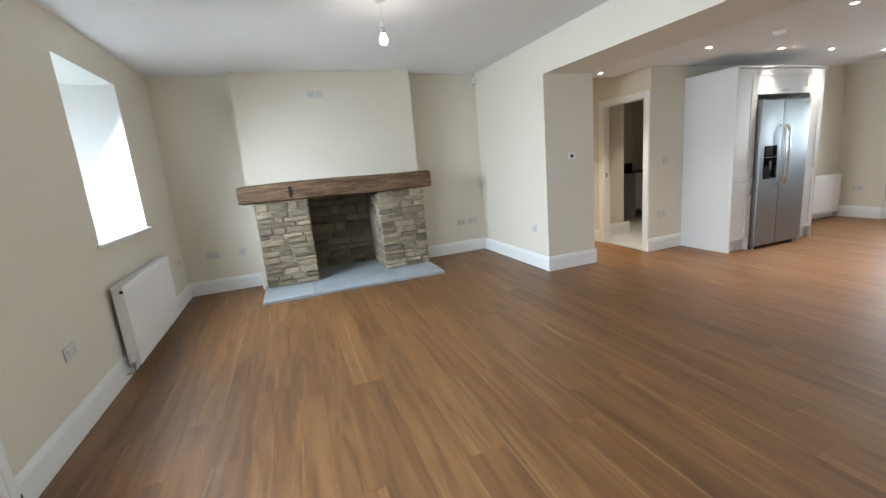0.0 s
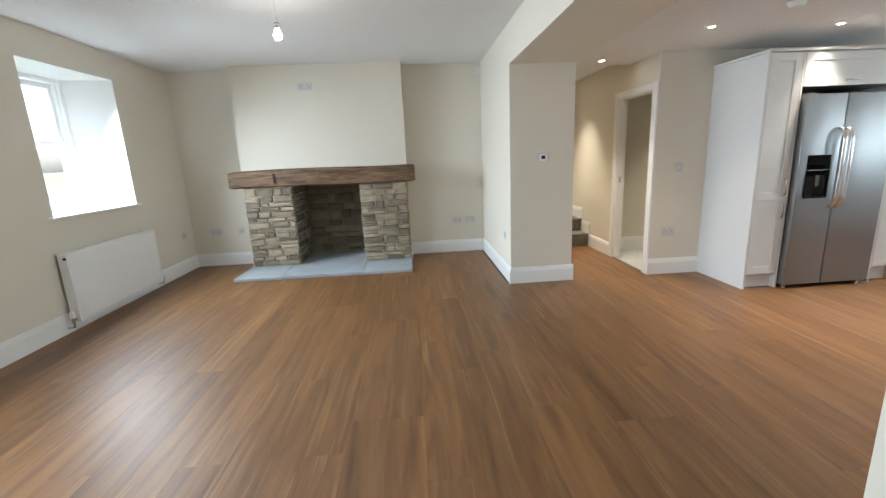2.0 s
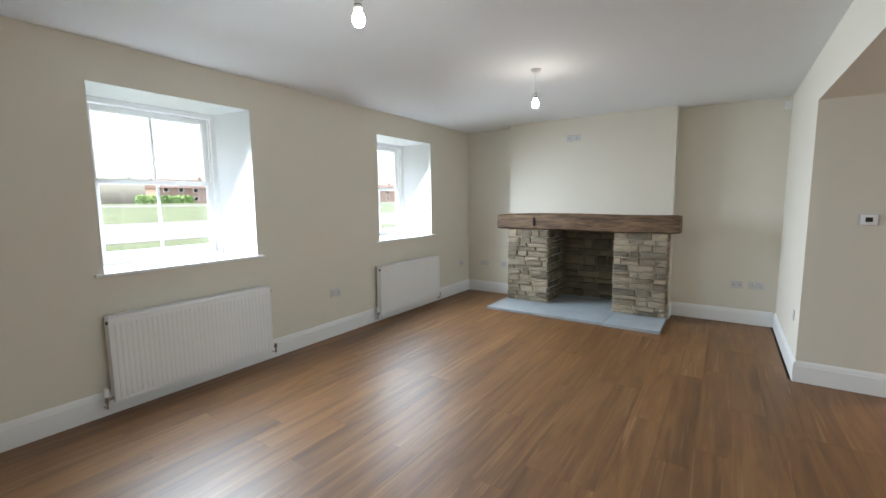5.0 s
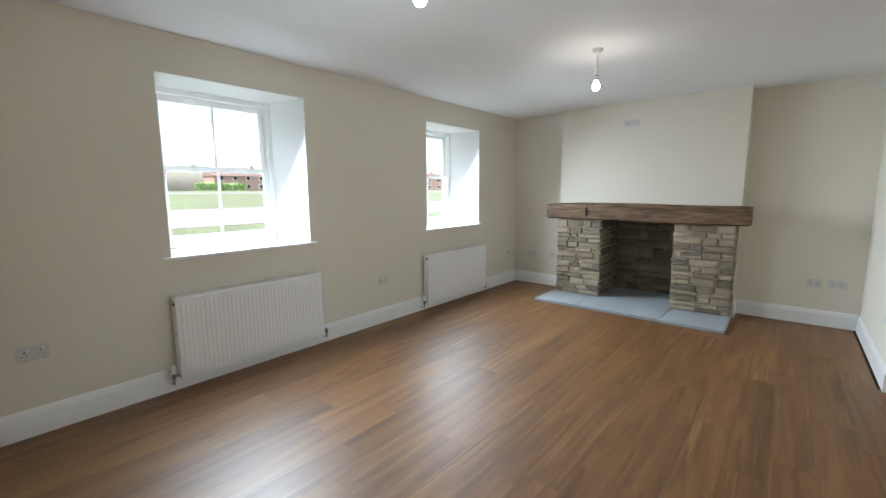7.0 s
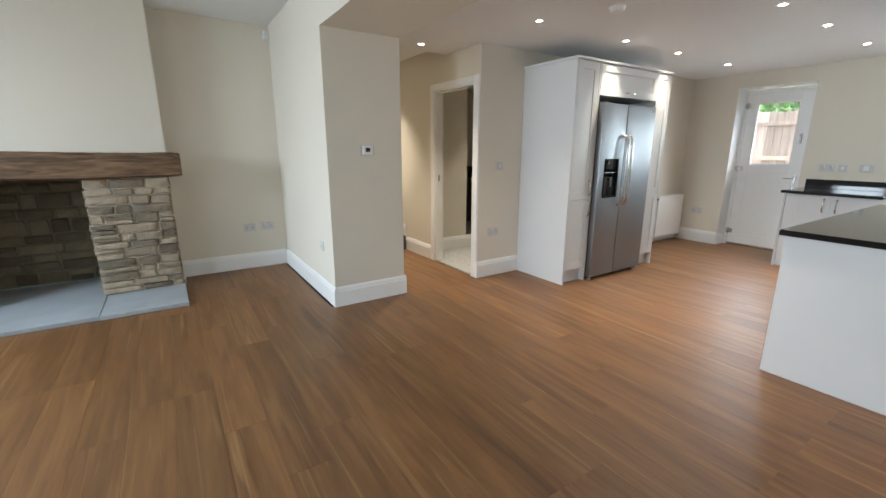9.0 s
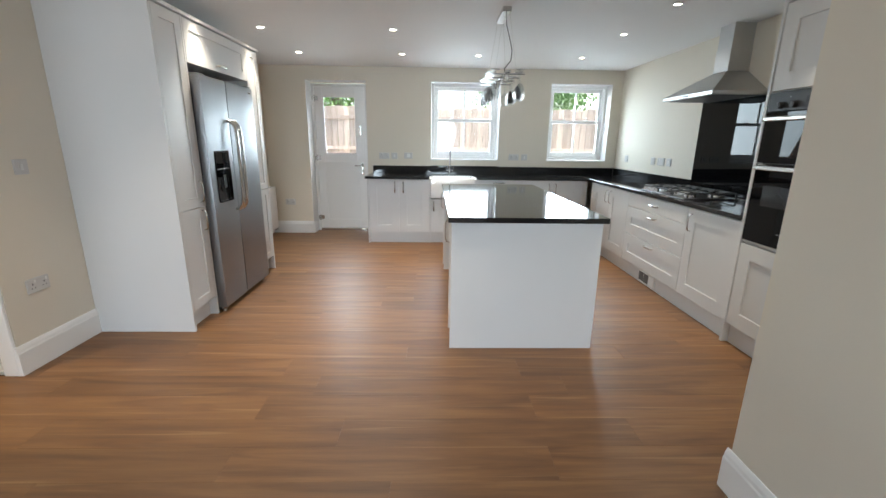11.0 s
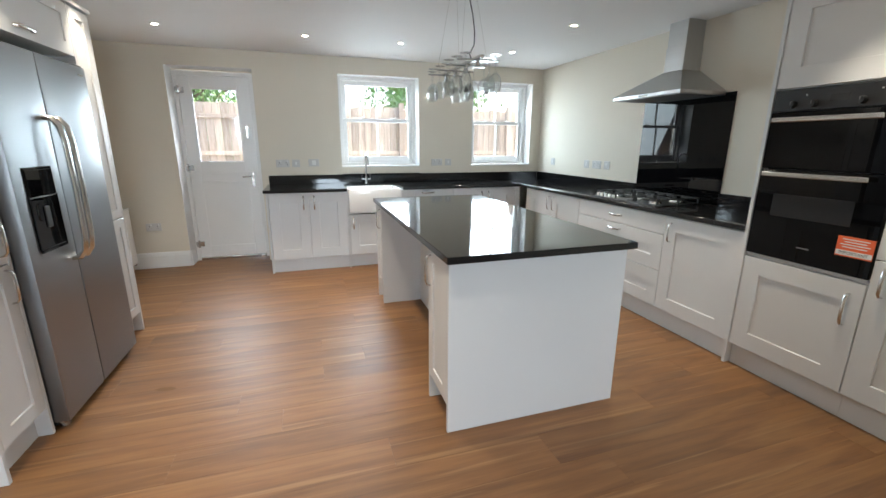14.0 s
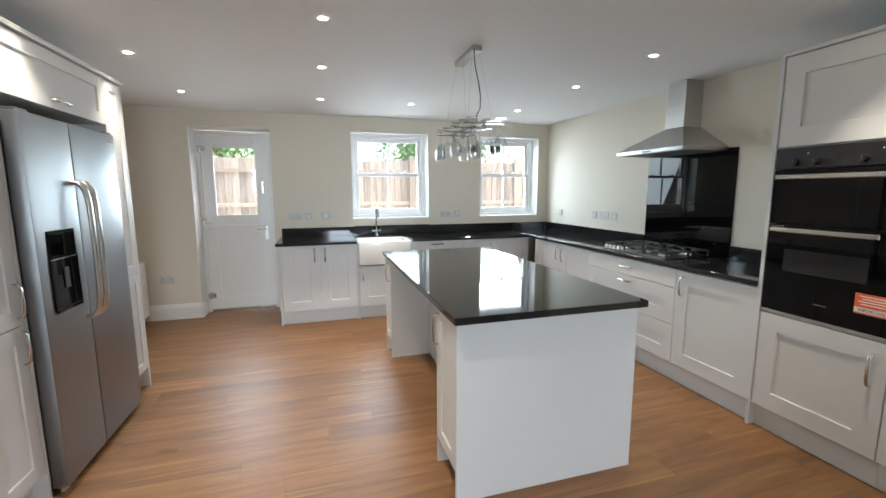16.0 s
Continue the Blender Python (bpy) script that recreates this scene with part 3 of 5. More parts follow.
bx(bm, X0 + 0.115, X1 - 0.13, 0.012, 0.056, 1.96, 2.086, 0.004), bx(bm, X0 + 0.115, X1 - 0.13, 0.012, 0.056, 1.04, 1.15, 0.004)
top_leaf = part("upper_leaf", bm, M_WHITE, door)
part("bead", bx(bx(bx(bx(bmesh.new(), X0 + 0.115, X0 + 0.13, 0.008, 0.02, 1.15, 1.96), X1 - 0.145, X1 - 0.13, 0.008, 0.02, 1.15, 1.96), X0 + 0.13, X1 - 0.145, 0.008, 0.02, 1.945, 1.96), X0 + 0.13, X1 - 0.145, 0.008, 0.02, 1.15, 1.165), M_WHITE, top_leaf)
pane = part("pane", box(X0 + 0.115, X1 - 0.13, 0.03, 0.036, 1.15, 1.96), M_PANE, top_leaf, "clear door glass")
pane.visible_shadow = False
bm = bmesh.new()
bx(bm, X0, X0 + 0.115, 0.012, 0.056, 0.035, 1.032, 0.004), bx(bm, X1 - 0.115, X1, 0.012, 0.056, 0.035, 1.032, 0.004)
bx(bm, X0 + 0.115, X1 - 0.115, 0.012, 0.056, 0.93, 1.032, 0.004), bx(bm, X0 + 0.115, X1 - 0.115, 0.012, 0.056, 0.035, 0.17, 0.004)
bx(bm, X0 + 0.115, X1 - 0.115, 0.022, 0.046, 0.17, 0.93)
low_leaf = part("lower_leaf", bm, M_WHITE, door)
part("weather_bar", box(X0, X1, 0.004, 0.012, 1.02, 1.045, 0.003), M_WHITE, low_leaf)
for z in (1.93, 1.09, 0.20):
    bm = cyl(bmesh.new(), (X0 - 0.004, 0.0, z - 0.045), (X0 - 0.004, 0.0, z + 0.045), 0.011)
    part("hinge", bx(bx(bm, X0, X0 + 0.05, 0.004, 0.012, z - 0.03, z + 0.03, 0.002), X0 - 0.035, X0, -0.006, 0.0, z - 0.03, z + 0.03, 0.002), M_NICKEL, door, "satin nickel hinge")
bm = box(X1 - 0.075, X1 - 0.04, 0.004, 0.012, 0.86, 1.03, 0.003)
tube(bm, [(X1 - 0.058, 0.006, 0.99), (X1 - 0.058, -0.035, 0.99), (X1 - 0.075, -0.045, 0.99), (X1 - 0.165, -0.045, 0.985)], 0.009, side=(0, 0, 1))
part("door_handle", bm, M_NICKEL, low_leaf, "satin nickel lever handle", True)
bm = box(X1 - 0.085, X1 - 0.055, 0.004, 0.012, 1.42, 1.56, 0.003)
cyl(bm, (X1 - 0.07, 0.006, 1.53), (X1 - 0.07, -0.03, 1.53), 0.011), bx(bm, X1 - 0.078, X1 - 0.062, -0.03, -0.018, 1.43, 1.54, 0.003)
part("turn_latch", bm, M_NICKEL, top_leaf, "satin nickel upper latch", True)

# ---- fireplace ----
rng = random.Random(7)
fire = thing("stone_fireplace", pose(1.52, 5.8, 0), "rubble stone fireplace with two piers and a darker recess", "fireplace")
FX, FY = 1.52, 5.80


def rubble(rng, u0, u1, z0, z1, place, material, name, depth, courses, wide):
    """Coursed rubble over a face; place(u, z, d) gives a point d metres proud of it."""
    hs = [rng.uniform(0.6, 1.35) for _ in range(courses)]
    k = (z1 - z0) / sum(hs)
    z = z0
    for h in hs:
        h *= k
        u = u0
        while u < u1 - 0.02:
            w = rng.uniform(*wide)
            if u1 - (u + w) < wide[0] * 0.8:
                w = u1 - u
            split = h > 0.075 and rng.random() < 0.18
            for zz, hh in (((z, h * 0.5), (z + h * 0.5, h * 0.5)) if split else ((z, h),)):
                stone(u + 0.006, u + w - 0.006, zz + 0.005, zz + hh - 0.005, place, material, name, depth, rng)
            u += w
        z += h


def stone(u0, u1, z0, z1, place, material, name, depth, rng):
    cu, cz, hu, hz = (u0 + u1) / 2, (z0 + z1) / 2, (u1 - u0) / 2, (z1 - z0) / 2
    bm = bmesh.new()
    origin = Vector(place(cu, cz, 0))
    corner = min(hu, hz) * rng.uniform(0.10, 0.34)
    ring = [(hu, -hz + corner), (hu, hz - corner), (hu - corner, hz), (-hu + corner, hz), (-hu, hz - corner), (-hu, -hz + corner), (-hu + corner, -hz), (hu - corner, -hz)]
    j = min(hu, hz) * 0.16
    ring = [(a + rng.uniform(-j, j * 0.3) * (1 if a > 0 else -1), b + rng.uniform(-j, j * 0.3) * (1 if b > 0 else -1)) for a, b in ring]
    d = depth * rng.uniform(0.45, 1.2)
    rows = []
    for s, dd, jit in ((1.0, -0.004, 0), (0.985, d * 0.7, 0.003), (0.90, d, 0.005)):
        rows.append([bm.verts.new(Vector(place(cu + a * s, cz + b * s, dd + rng.uniform(-jit, jit))) - origin) for a, b in ring])
    for p, q in zip(rows, rows[1:]):
        for k in range(8):
            bm.faces.new((p[k], p[(k + 1) % 8], q[(k + 1) % 8], q[k]))
    mid = bm.verts.new(Vector(place(cu, cz, d + rng.uniform(-0.003, 0.004))) - origin)
    for k in range(8):
        bm.faces.new((rows[-1][k], rows[-1][(k + 1) % 8], mid))
    ob = part("stone", bm, material, name, "", True)
    ob.location = origin


PIERS = [(0.452, FO0), (FO1, 2.592)]
HZ = 0.042
for i, (a, b) in enumerate(PIERS):
    bm = box(a - FX + 0.012, b - FX - 0.012, 0.014, BRY - FY, HZ, 1.105)
    y_end = 0.5
    if i == 0:
        bx(bm, FO0 - FX - 0.12, FO0 - FX - 0.012, BRY - FY, FOB - FY, HZ, 1.3)
    else:
        bx(bm, FO1 - FX + 0.012, FO1 - FX + 0.12, BRY - FY, FOB - FY, HZ, 1.3)
    pier = part("pier", bm, M_MORTAR, fire)
    rubble(rng, a - FX, b - FX, HZ, 1.098, lambda u, z, d: (u, 0.014 - d, z), M_STONE, pier, 0.030, 14, (0.10, 0.32))
    inner = b - FX - 0.012 if i == 0 else a - FX + 0.012
    sgn = 1 if i == 0 else -1
    # Left inner face in the darker stone, right inner face in the buff.
    rubble(rng, 0.02, 0.70, HZ, 1.098, lambda u, z, d: (inner + sgn * d, u, z), M_STONE if i else M_DARKSTONE, pier, 0.016, 11, (0.13, 0.30))
    outer = a - FX + 0.012 if i == 0 else b - FX - 0.012
    rubble(rng, 0.0, 0.168, HZ, 1.098, lambda u, z, d: (outer - sgn * d, u, z), M_STONE, pier, 0.014, 12, (0.08, 0.17))
back = part("fireback", box(FO0 - FX - 0.1, FO1 - FX + 0.1, FOB - FY, FOB - FY + 0.06, HZ, 1.4), M_DARKMORTAR, fire)
rubble(rng, FO0 - FX + 0.005, FO1 - FX - 0.005, HZ, 1.25, lambda u, z, d: (u, FOB - FY - d, z), M_DARKSTONE, back, 0.022, 11, (0.13, 0.34))
part("flue_throat", box(FO0 - FX - 0.1, FO1 - FX + 0.1, NY - FY + 0.001, FOB - FY, 1.26, 1.38), M_DARKMORTAR, fire)

# oak mantel beam: hand-hewn, with a sagging underside and a mortice slot
bm = bmesh.new()
N, rr = 40, random.Random(3)
MX0, MX1 = 0.295, 2.708
rings = []
for i in range(N + 1):
    x = MX0 + (MX1 - MX0) * i / N
    f = i / N
    top = 1.318 + 0.012 * f + 0.012 * math.sin(f * 5.2) + rr.uniform(-0.002, 0.002)
    bot = 1.098 + 0.008 * math.sin(f * 7 + 1) + 0.018 * math.exp(-((f - 0.45) / 0.18) ** 2) - 0.006 * f + rr.uniform(-0.003, 0.003)
    fr = 5.742 + 0.006 * math.sin(f * 9) + rr.uniform(-0.002, 0.002)
    e = 0.02
    if i in (0, N):
        top, bot, fr = top - 0.010, bot + 0.010, fr + 0.010
    ring = [(5.99, bot), (fr + 0.03, bot), (fr + 0.004, bot + 0.018), (fr + rr.uniform(-0.002, 0.003), bot + (top - bot) * 0.35), (fr + rr.uniform(-0.002, 0.003), bot + (top - bot) * 0.68), (fr + 0.006, top - 0.022), (fr + 0.034, top), (5.99, top)]
    rings.append([bm.verts.new((x, y, z)) for y, z in ring])
for a, b in zip(rings, rings[1:]):
    for k in range(8):
        bm.faces.new((a[k], a[(k + 1) % 8], b[(k + 1) % 8], b[k]))
bm.faces.new(rings[0][::-1]), bm.faces.new(rings[-1])
mantel = thing("oak_mantel_beam", pose(0, 0, 0), "rough-hewn dark oak beam resting on the stone piers", "mantel beam")
beam_ob = part("beam", bm, M_BEAM, mantel, "", True)
part("mortice_slot", box(0.868, 0.892, 5.732, 5.76, 1.155, 1.275, 0.004), M_BLACK, beam_ob, "dark empty mortice slot")
for i in range(7):
    x0, z = rr.uniform(0.4, 2.3), rr.uniform(1.15, 1.28)
    w = rr.uniform(0.12, 0.4)
    bm = tube(bmesh.new(), [(x0 + w * k / 6, 5.741 + rr.uniform(-0.002, 0.002), z + rr.uniform(-0.006, 0.006)) for k in range(7)], 0.0022, 0.004, 5, (0, 0, 1))
    part("crack", bm, M_BLACK, beam_ob, "dark drying crack")

hearth = thing("slate_hearth", pose(1.52, 5.5, 0), "blue-grey slate hearth of three slabs on the floor", "hearth")
for x0, x1, dy in ((0.415, 0.985, 0.0), (0.988, 1.985, 0.006), (1.988, 2.605, -0.006)):
    part("slab", box(x0 - 1.52, x1 - 1.52, -0.29 + dy, FOB - 5.5 if x0 == 0.988 else 0.47, 0.001, 0.040, 0.004), M_SLATE, hearth)

# ---- fittings on the walls ----


def radiator(name_m, w, h, label, group, ribs=True):
    """A steel panel radiator: x along the wall, y = 0 at the wall, its face towards -y."""
    r = thing("radiator", name_m, label, "radiator", group)
    bm = bmesh.new()
    n = int(w / 0.034)
    xs = [(0.0, 0), (0.02, 0)]
    for k in range(n):
        c = 0.025 + (w - 0.05) * (k + 0.5) / n
        xs += [(c - 0.012, 0), (c - 0.008, 1), (c + 0.008, 1), (c + 0.012, 0)]
    xs += [(w - 0.02, 0), (w, 0)]
    rows = [(0.0, -0.088, 0), (0.006, -0.108, 0), (0.03, -0.108, 0), (0.042, -0.108, 1), (h - 0.052, -0.108, 1), (h - 0.04, -0.108, 0), (h - 0.006, -0.108, 0), (h, -0.088, 0)]
    grid = [[bm.verts.new((x, y - 0.0032 * up * on, z)) for x, up in xs] for z, y, on in rows]
    for lo, hi in zip(grid, grid[1:]):
        for k in range(len(xs) - 1):
            bm.faces.new((lo[k], lo[k + 1], hi[k + 1], hi[k]))
    part("front_panel", bm, M_RAD, r)
    part("back_panel", box(0, w, -0.045, -0.034, 0, h, 0.004), M_RAD, r)
    part("side_panel", box(-0.004, 0.004, -0.108, -0.034, 0.01, h, 0.002), M_RAD, r)
    part("side_panel", box(w - 0.004, w + 0.004, -0.108, -0.034, 0.01, h, 0.002), M_RAD, r)
    bm = bmesh.new()
    bx(bm, -0.004, w + 0.004, -0.114, -0.105, h, h + 0.010, 0.002), bx(bm, -0.004, w + 0.004, -0.040, -0.030, h, h + 0.010, 0.002)
    for k in range(int(w / 0.03)):
        bx(bm, 0.01 + k * 0.03, 0.016 + k * 0.03, -0.105, -0.040, h + 0.002, h + 0.008)
    part("grille", bm, M_RAD, r)
    for sx, way in ((0.0, -1), (w, 1)):
        part("bleed_plug", cyl(bmesh.new(), (sx + way * 0.004, -0.095, h - 0.035), (sx + way * 0.012, -0.095, h - 0.035), 0.012), M_NICKEL if way > 0 else M_BLACK, r)
        part("bracket", box(sx - way * 0.12, sx - way * 0.15, -0.034, 0.0, 0.06, h - 0.06, 0.002), M_RAD, r)
        bm = cyl(bmesh.new(), (sx, -0.075, 0.035), (sx + way * 0.05, -0.075, 0.035), 0.010)
        cyl(bm, (sx + way * 0.045, -0.075, 0.01), (sx + way * 0.045, -0.075, 0.055), 0.013)
        tube(bm, [(sx + way * 0.045, -0.075, 0.012), (sx + way * 0.045, -0.075, -0.03), (sx + way * 0.045, -0.03, -0.035), (sx + way * 0.045, 0.0, -0.035)], 0.0075)
        valve = part("valve", bm, M_CHROME, r, "chrome radiator valve", True)
        if way < 0:
            bm = lathe(bmesh.new(), [(0.0, 0.0), (0.018, 0.0), (0.020, 0.01), (0.019, 0.045), (0.014, 0.06), (0.0, 0.062)], (sx - 0.045, -0.075, 0.055))
            part("thermostat_head", bm, M_PLASTIC, valve, "white thermostatic head", True)
    return r


radiator(pose(WX, 1.12, 0.105, 0, 0, 90), 1.25, 0.62, "white panel radiator under the living room window", "panel radiators")
radiator(pose(WX, 3.90, 0.085, 0, 0, 90), 1.28, 0.62, "white panel radiator under the window beside the fireplace", "panel radiators")
radiator(pose(8.45, KN, 0.085, 0, 0, 0), 0.66, 0.60, "white panel radiator in the kitchen corner", "panel radiators")


def wall_plate(m, w, kind, label, category, group=""):
    """A moulded plate: x along the wall, face towards -y, centred on its middle."""
    h = 0.086
    p = thing(category.replace(" ", "_"), m, label, category, group)
    part("plate", box(-w / 2, w / 2, -0.010, 0.0, -h / 2, h / 2, 0.003), M_PLATE, p)
    if kind == "socket":
        n = 2 if w > 0.11 else 1
        for k in range(n):
            cx = 0.0 if n == 1 else (-0.037 + 0.074 * k)
            bm = bx(bx(bx(bmesh.new(), cx - 0.003, cx + 0.003, -0.0108, -0.0095, 0.004, 0.014), cx - 0.0135, cx - 0.007, -0.0108, -0.0095, -0.016, -0.012), cx + 0.007, cx + 0.0135, -0.0108, -0.0095, -0.016, -0.012)
            part("pin_holes", bm, M_BLACK, p)
            part("rocker", box(cx + 0.016 - 0.006, cx + 0.016 + 0.006, -0.013, -0.0095, 0.014, 0.034, 0.002), M_PLASTIC, p)
    elif kind == "switch":
        part("rocker", box(-0.009, 0.009, -0.014, -0.0095, -0.018, 0.018, 0.003), M_PLASTIC, p)
    elif kind == "aerial":
        for cx in ((-0.0,) if w < 0.11 else (-0.03, 0.03)):
            part("terminal", cyl(bmesh.new(), (cx, -0.009, 0), (cx, -0.016, 0), 0.006), M_BLACK, p)
    elif kind == "control":
        part("dial", box(-0.022, 0.022, -0.02, -0.0095, -0.026, 0.026, 0.004), M_PLASTIC, p)
    return p


SOCK = "pale grey double socket on the cream wall"
G = "wall sockets"
for y, z in ((0.36, 0.53), (3.25, 0.495)):
    wall_plate(pose(WX, y, z, 0, 0, 90), 0.146, "socket", SOCK, "wall socket", G)
wall_plate(pose(WX, 5.98, 0.495, 0, 0, 90), 0.086, "aerial", "pale grey aerial plate near the room corner", "aerial plate")
wall_plate(pose(-0.16, NY, 0.49), 0.146, "socket", SOCK, "wall socket", G)
wall_plate(pose(0.19, NY, 0.49), 0.086, "aerial", "pale grey aerial plate beside the fireplace", "aerial plate")
wall_plate(pose(3.30, NY, 0.475), 0.12, "aerial", "pale grey aerial plate low on the end wall", "aerial plate")
wall_plate(pose(3.49, NY, 0.48), 0.146, "socket", SOCK, "wall socket", G)
wall_plate(pose(1.30, BRY, 2.365), 0.086, "aerial", "pale grey aerial plate high on the chimney breast", "aerial plate")
wall_plate(pose(1.40, BRY, 2.365), 0.086, "socket", "pale grey single socket high on the chimney breast", "wall socket", G)
wall_plate(pose(PX0, 4.77, 0.495, 0, 0, -90), 0.086, "socket", "pale grey single socket low on the spine wall", "wall socket", G)
wall_plate(pose(5.52, KN, 1.18), 0.086, "switch", "pale grey light switch beside the utility doorway", "light switch")
wall_plate(pose(5.455, KN, 0.49), 0.146, "socket", SOCK, "wall socket", G)
for y, w, kd, lb, ct in ((4.19, 0.146, "socket", SOCK, "wall socket"), (2.80, 0.146, "socket", SOCK, "wall socket"), (2.655, 0.086, "switch", "pale grey switch plate above the worktop", "light switch"), (0.93, 0.146, "socket", SOCK, "wall socket"), (0.775, 0.086, "switch", "pale grey switch plate above the worktop", "light switch")):
    wall_plate(pose(EX, y, 0.465 if y > 4 else 1.142, 0, 0, -90), w, kd, lb, ct, G if ct == "wall socket" else "")
heat = wall_plate(pose(EX, 2.455, 1.148, 0, 0, -90), 0.12, "control", "white boxed control unit above the worktop", "control box")
for x, w, kd, lb, ct in ((8.80, 0.086, "switch", "pale grey switch plate above the worktop", "light switch"), (8.09, 0.086, "switch", "pale grey switch plate above the worktop", "light switch"), (7.91, 0.146, "socket", SOCK, "wall socket"), (7.74, 0.086, "switch", "pale grey switch plate above the worktop", "light switch")):
    wall_plate(pose(x, KS, 1.155, 0, 0, 180), w, kd, lb, ct, G if ct == "wall socket" else "")
th = thing("thermostat", pose(4.035, PY, 1.345), "white wall thermostat with a small dark display", "thermostat")
part("plate", box(-0.062, 0.062, -0.007, 0.0, -0.042, 0.042, 0.003), M_PLATE, th)
body = part("casing", box(-0.045, 0.045, -0.026, -0.0065, -0.038, 0.038, 0.005), M_WHITE, th)
part("display", box(-0.022, 0.018, -0.0275, -0.0255, -0.016, 0.018, 0.002), M_SCREEN, body, "dark grey display")
pir = thing("alarm_sensor", pose(PX0 - 0.03, NY - 0.03, 2.53), "small white alarm motion detector in the ceiling corner", "alarm sensor")
part("casing", box(-0.03, 0.028, -0.028, 0.028, -0.045, 0.05, 0.012), M_PLASTIC, pir, "", True)
part("lens", box(-0.034, -0.028, -0.022, 0.022, -0.038, 0.0, 0.004), M_WHITE, pir)
sm = thing("smoke_alarm", pose(5.41, 3.14, KZ), "round white smoke alarm on the kitchen ceiling", "smoke alarm")
part("base", lathe(bmesh.new(), [(0.0, -0.012), (0.055, -0.012), (0.058, 0.0)]), M_PLASTIC, sm, "", True)
part("cover", lathe(bmesh.new(), [(0.0, -0.038), (0.02, -0.038), (0.042, -0.030), (0.050, -0.012)]), M_PLASTIC, sm, "", True)

# ---- kitchen units: x along the front, y = 0 at the door face, depth towards +y ----


def strap_handle(parent, x, z0, z1, flat=False, y=0.0):
    """A satin bow handle, upright from z0 to z1, or lying flat along x."""
    pts = [(0, 0, 0), (0, -0.018, 0.004), (0, -0.027, 0.018), (0, -0.030, 0.07), (0, -0.027, 0.122), (0, -0.018, 0.136), (0, 0, 0.14)]
    k = (z1 - z0) / 0.14
    if flat:
        pts = [(x + q[2] * k, y + q[1], z0 * 0 + flat) for q in pts]
    else:
        pts = [(x, y + q[1], z0 + q[2] * k) for q in pts]
    part("handle", tube(bmesh.new(), pts, 0.0085, 0.0045, 8, (0, 0, 1) if flat else (1, 0, 0)), M_NICKEL, parent, "satin nickel bow handle", True)


def shaker(parent, name, x0, x1, z0, z1, stile=0.103):
    """A framed door with a recessed flat panel."""
    g = 0.0016
    x0, x1, z0, z1 = x0 + g, x1 - g, z0 + g, z1 - g
    bm = bmesh.new()

    def loop(i, y):
        return [bm.verts.new(p) for p in ((x0 + i, y, z0 + i), (x1 - i, y, z0 + i), (x1 - i, y, z1 - i), (x0 + i, y, z1 - i))]

    loops = [loop(0, 0.021), loop(0, 0.0022), loop(0.0022, 0.0), loop(stile - 0.001, 0.0), loop(stile + 0.0012, 0.0085)]
    for p, q in zip(loops, loops[1:]):
        for k in range(4):
            bm.faces.new((p[k], p[(k + 1) % 4], q[(k + 1) % 4], q[k]))
    bm.faces.new(loops[0][::-1]), bm.faces.new(loops[-1])
    return part(name, bm, M_CAB, parent)


def slab(parent, name, x0, x1, z0, z1):
    return part(name, box(x0 + 0.0016, x1 - 0.0016, 0, 0.021, z0 + 0.0016, z1 - 0.0016, 0.002), M_CAB, parent)


def unit(name, m, w, d, z1, label, group="", plinth=True, z0=0.15):
    u = thing(name, m, label, "cabinet", group)
    part("body", box(0.0, w, 0.0225, d, z0, z1, 0.001), M_CAB, u)
    if plinth:
        part("plinth", box(0.0, w, 0.040, 0.056, 0.0, z0), M_CAB, u)
    return u


GB = "fitted base cabinets"
# south run, doors facing north
FS = 0.03


def south(x_hi):
    return pose(x_hi, FS, 0, 0, 0, 180)


ZT = 0.868
u = unit("base_cabinet", south(8.40), 1.04, 0.585, ZT, "pale grey shaker double-door base cabinet under black worktop", GB)
for a, b, hx in ((0.06, 0.55, 0.50), (0.55, 1.04, 0.60)):
    dr = shaker(u, "door", a, b, 0.145, 0.862)
    strap_handle(dr, hx, 0.68, 0.82)
part("filler", box(0.0, 0.058, 0.0, 0.0215, 0.145, 0.862), M_CAB, u)
u = unit("drawer_cabinet", south(7.36), 1.05, 0.585, ZT, "pale grey three-drawer base cabinet under the gas hob", GB)
for k, (a, b) in enumerate(((0.722, 0.862), (0.44, 0.720), (0.145, 0.438))):
    dr = slab(u, "drawer", 0, 1.05, a, b) if k == 0 else shaker(u, "drawer", 0, 1.05, a, b)
    strap_handle(dr, 0.455, 0, 0.14, flat=(a + b) / 2 if k == 0 else b - 0.045)
vent = part("plinth_heater", box(0.36, 0.66, 0.026, 0.0395, 0.012, 0.135, 0.003), M_PLASTIC, u, "white plinth heater grille")
for k in range(3):
    part("louvre", box(0.37 + k * 0.095, 0.455 + k * 0.095, 0.023, 0.027, 0.03, 0.118, 0.001), M_DARKGREY if k != 2 else M_WHITE, vent)
u = unit("base_cabinet", south(6.31), 0.60, 0.585, ZT, "pale grey shaker single-door base cabinet beside the ovens", GB)
strap_handle(shaker(u, "door", 0, 0.60, 0.145, 0.862), 0.06, 0.68, 0.82)
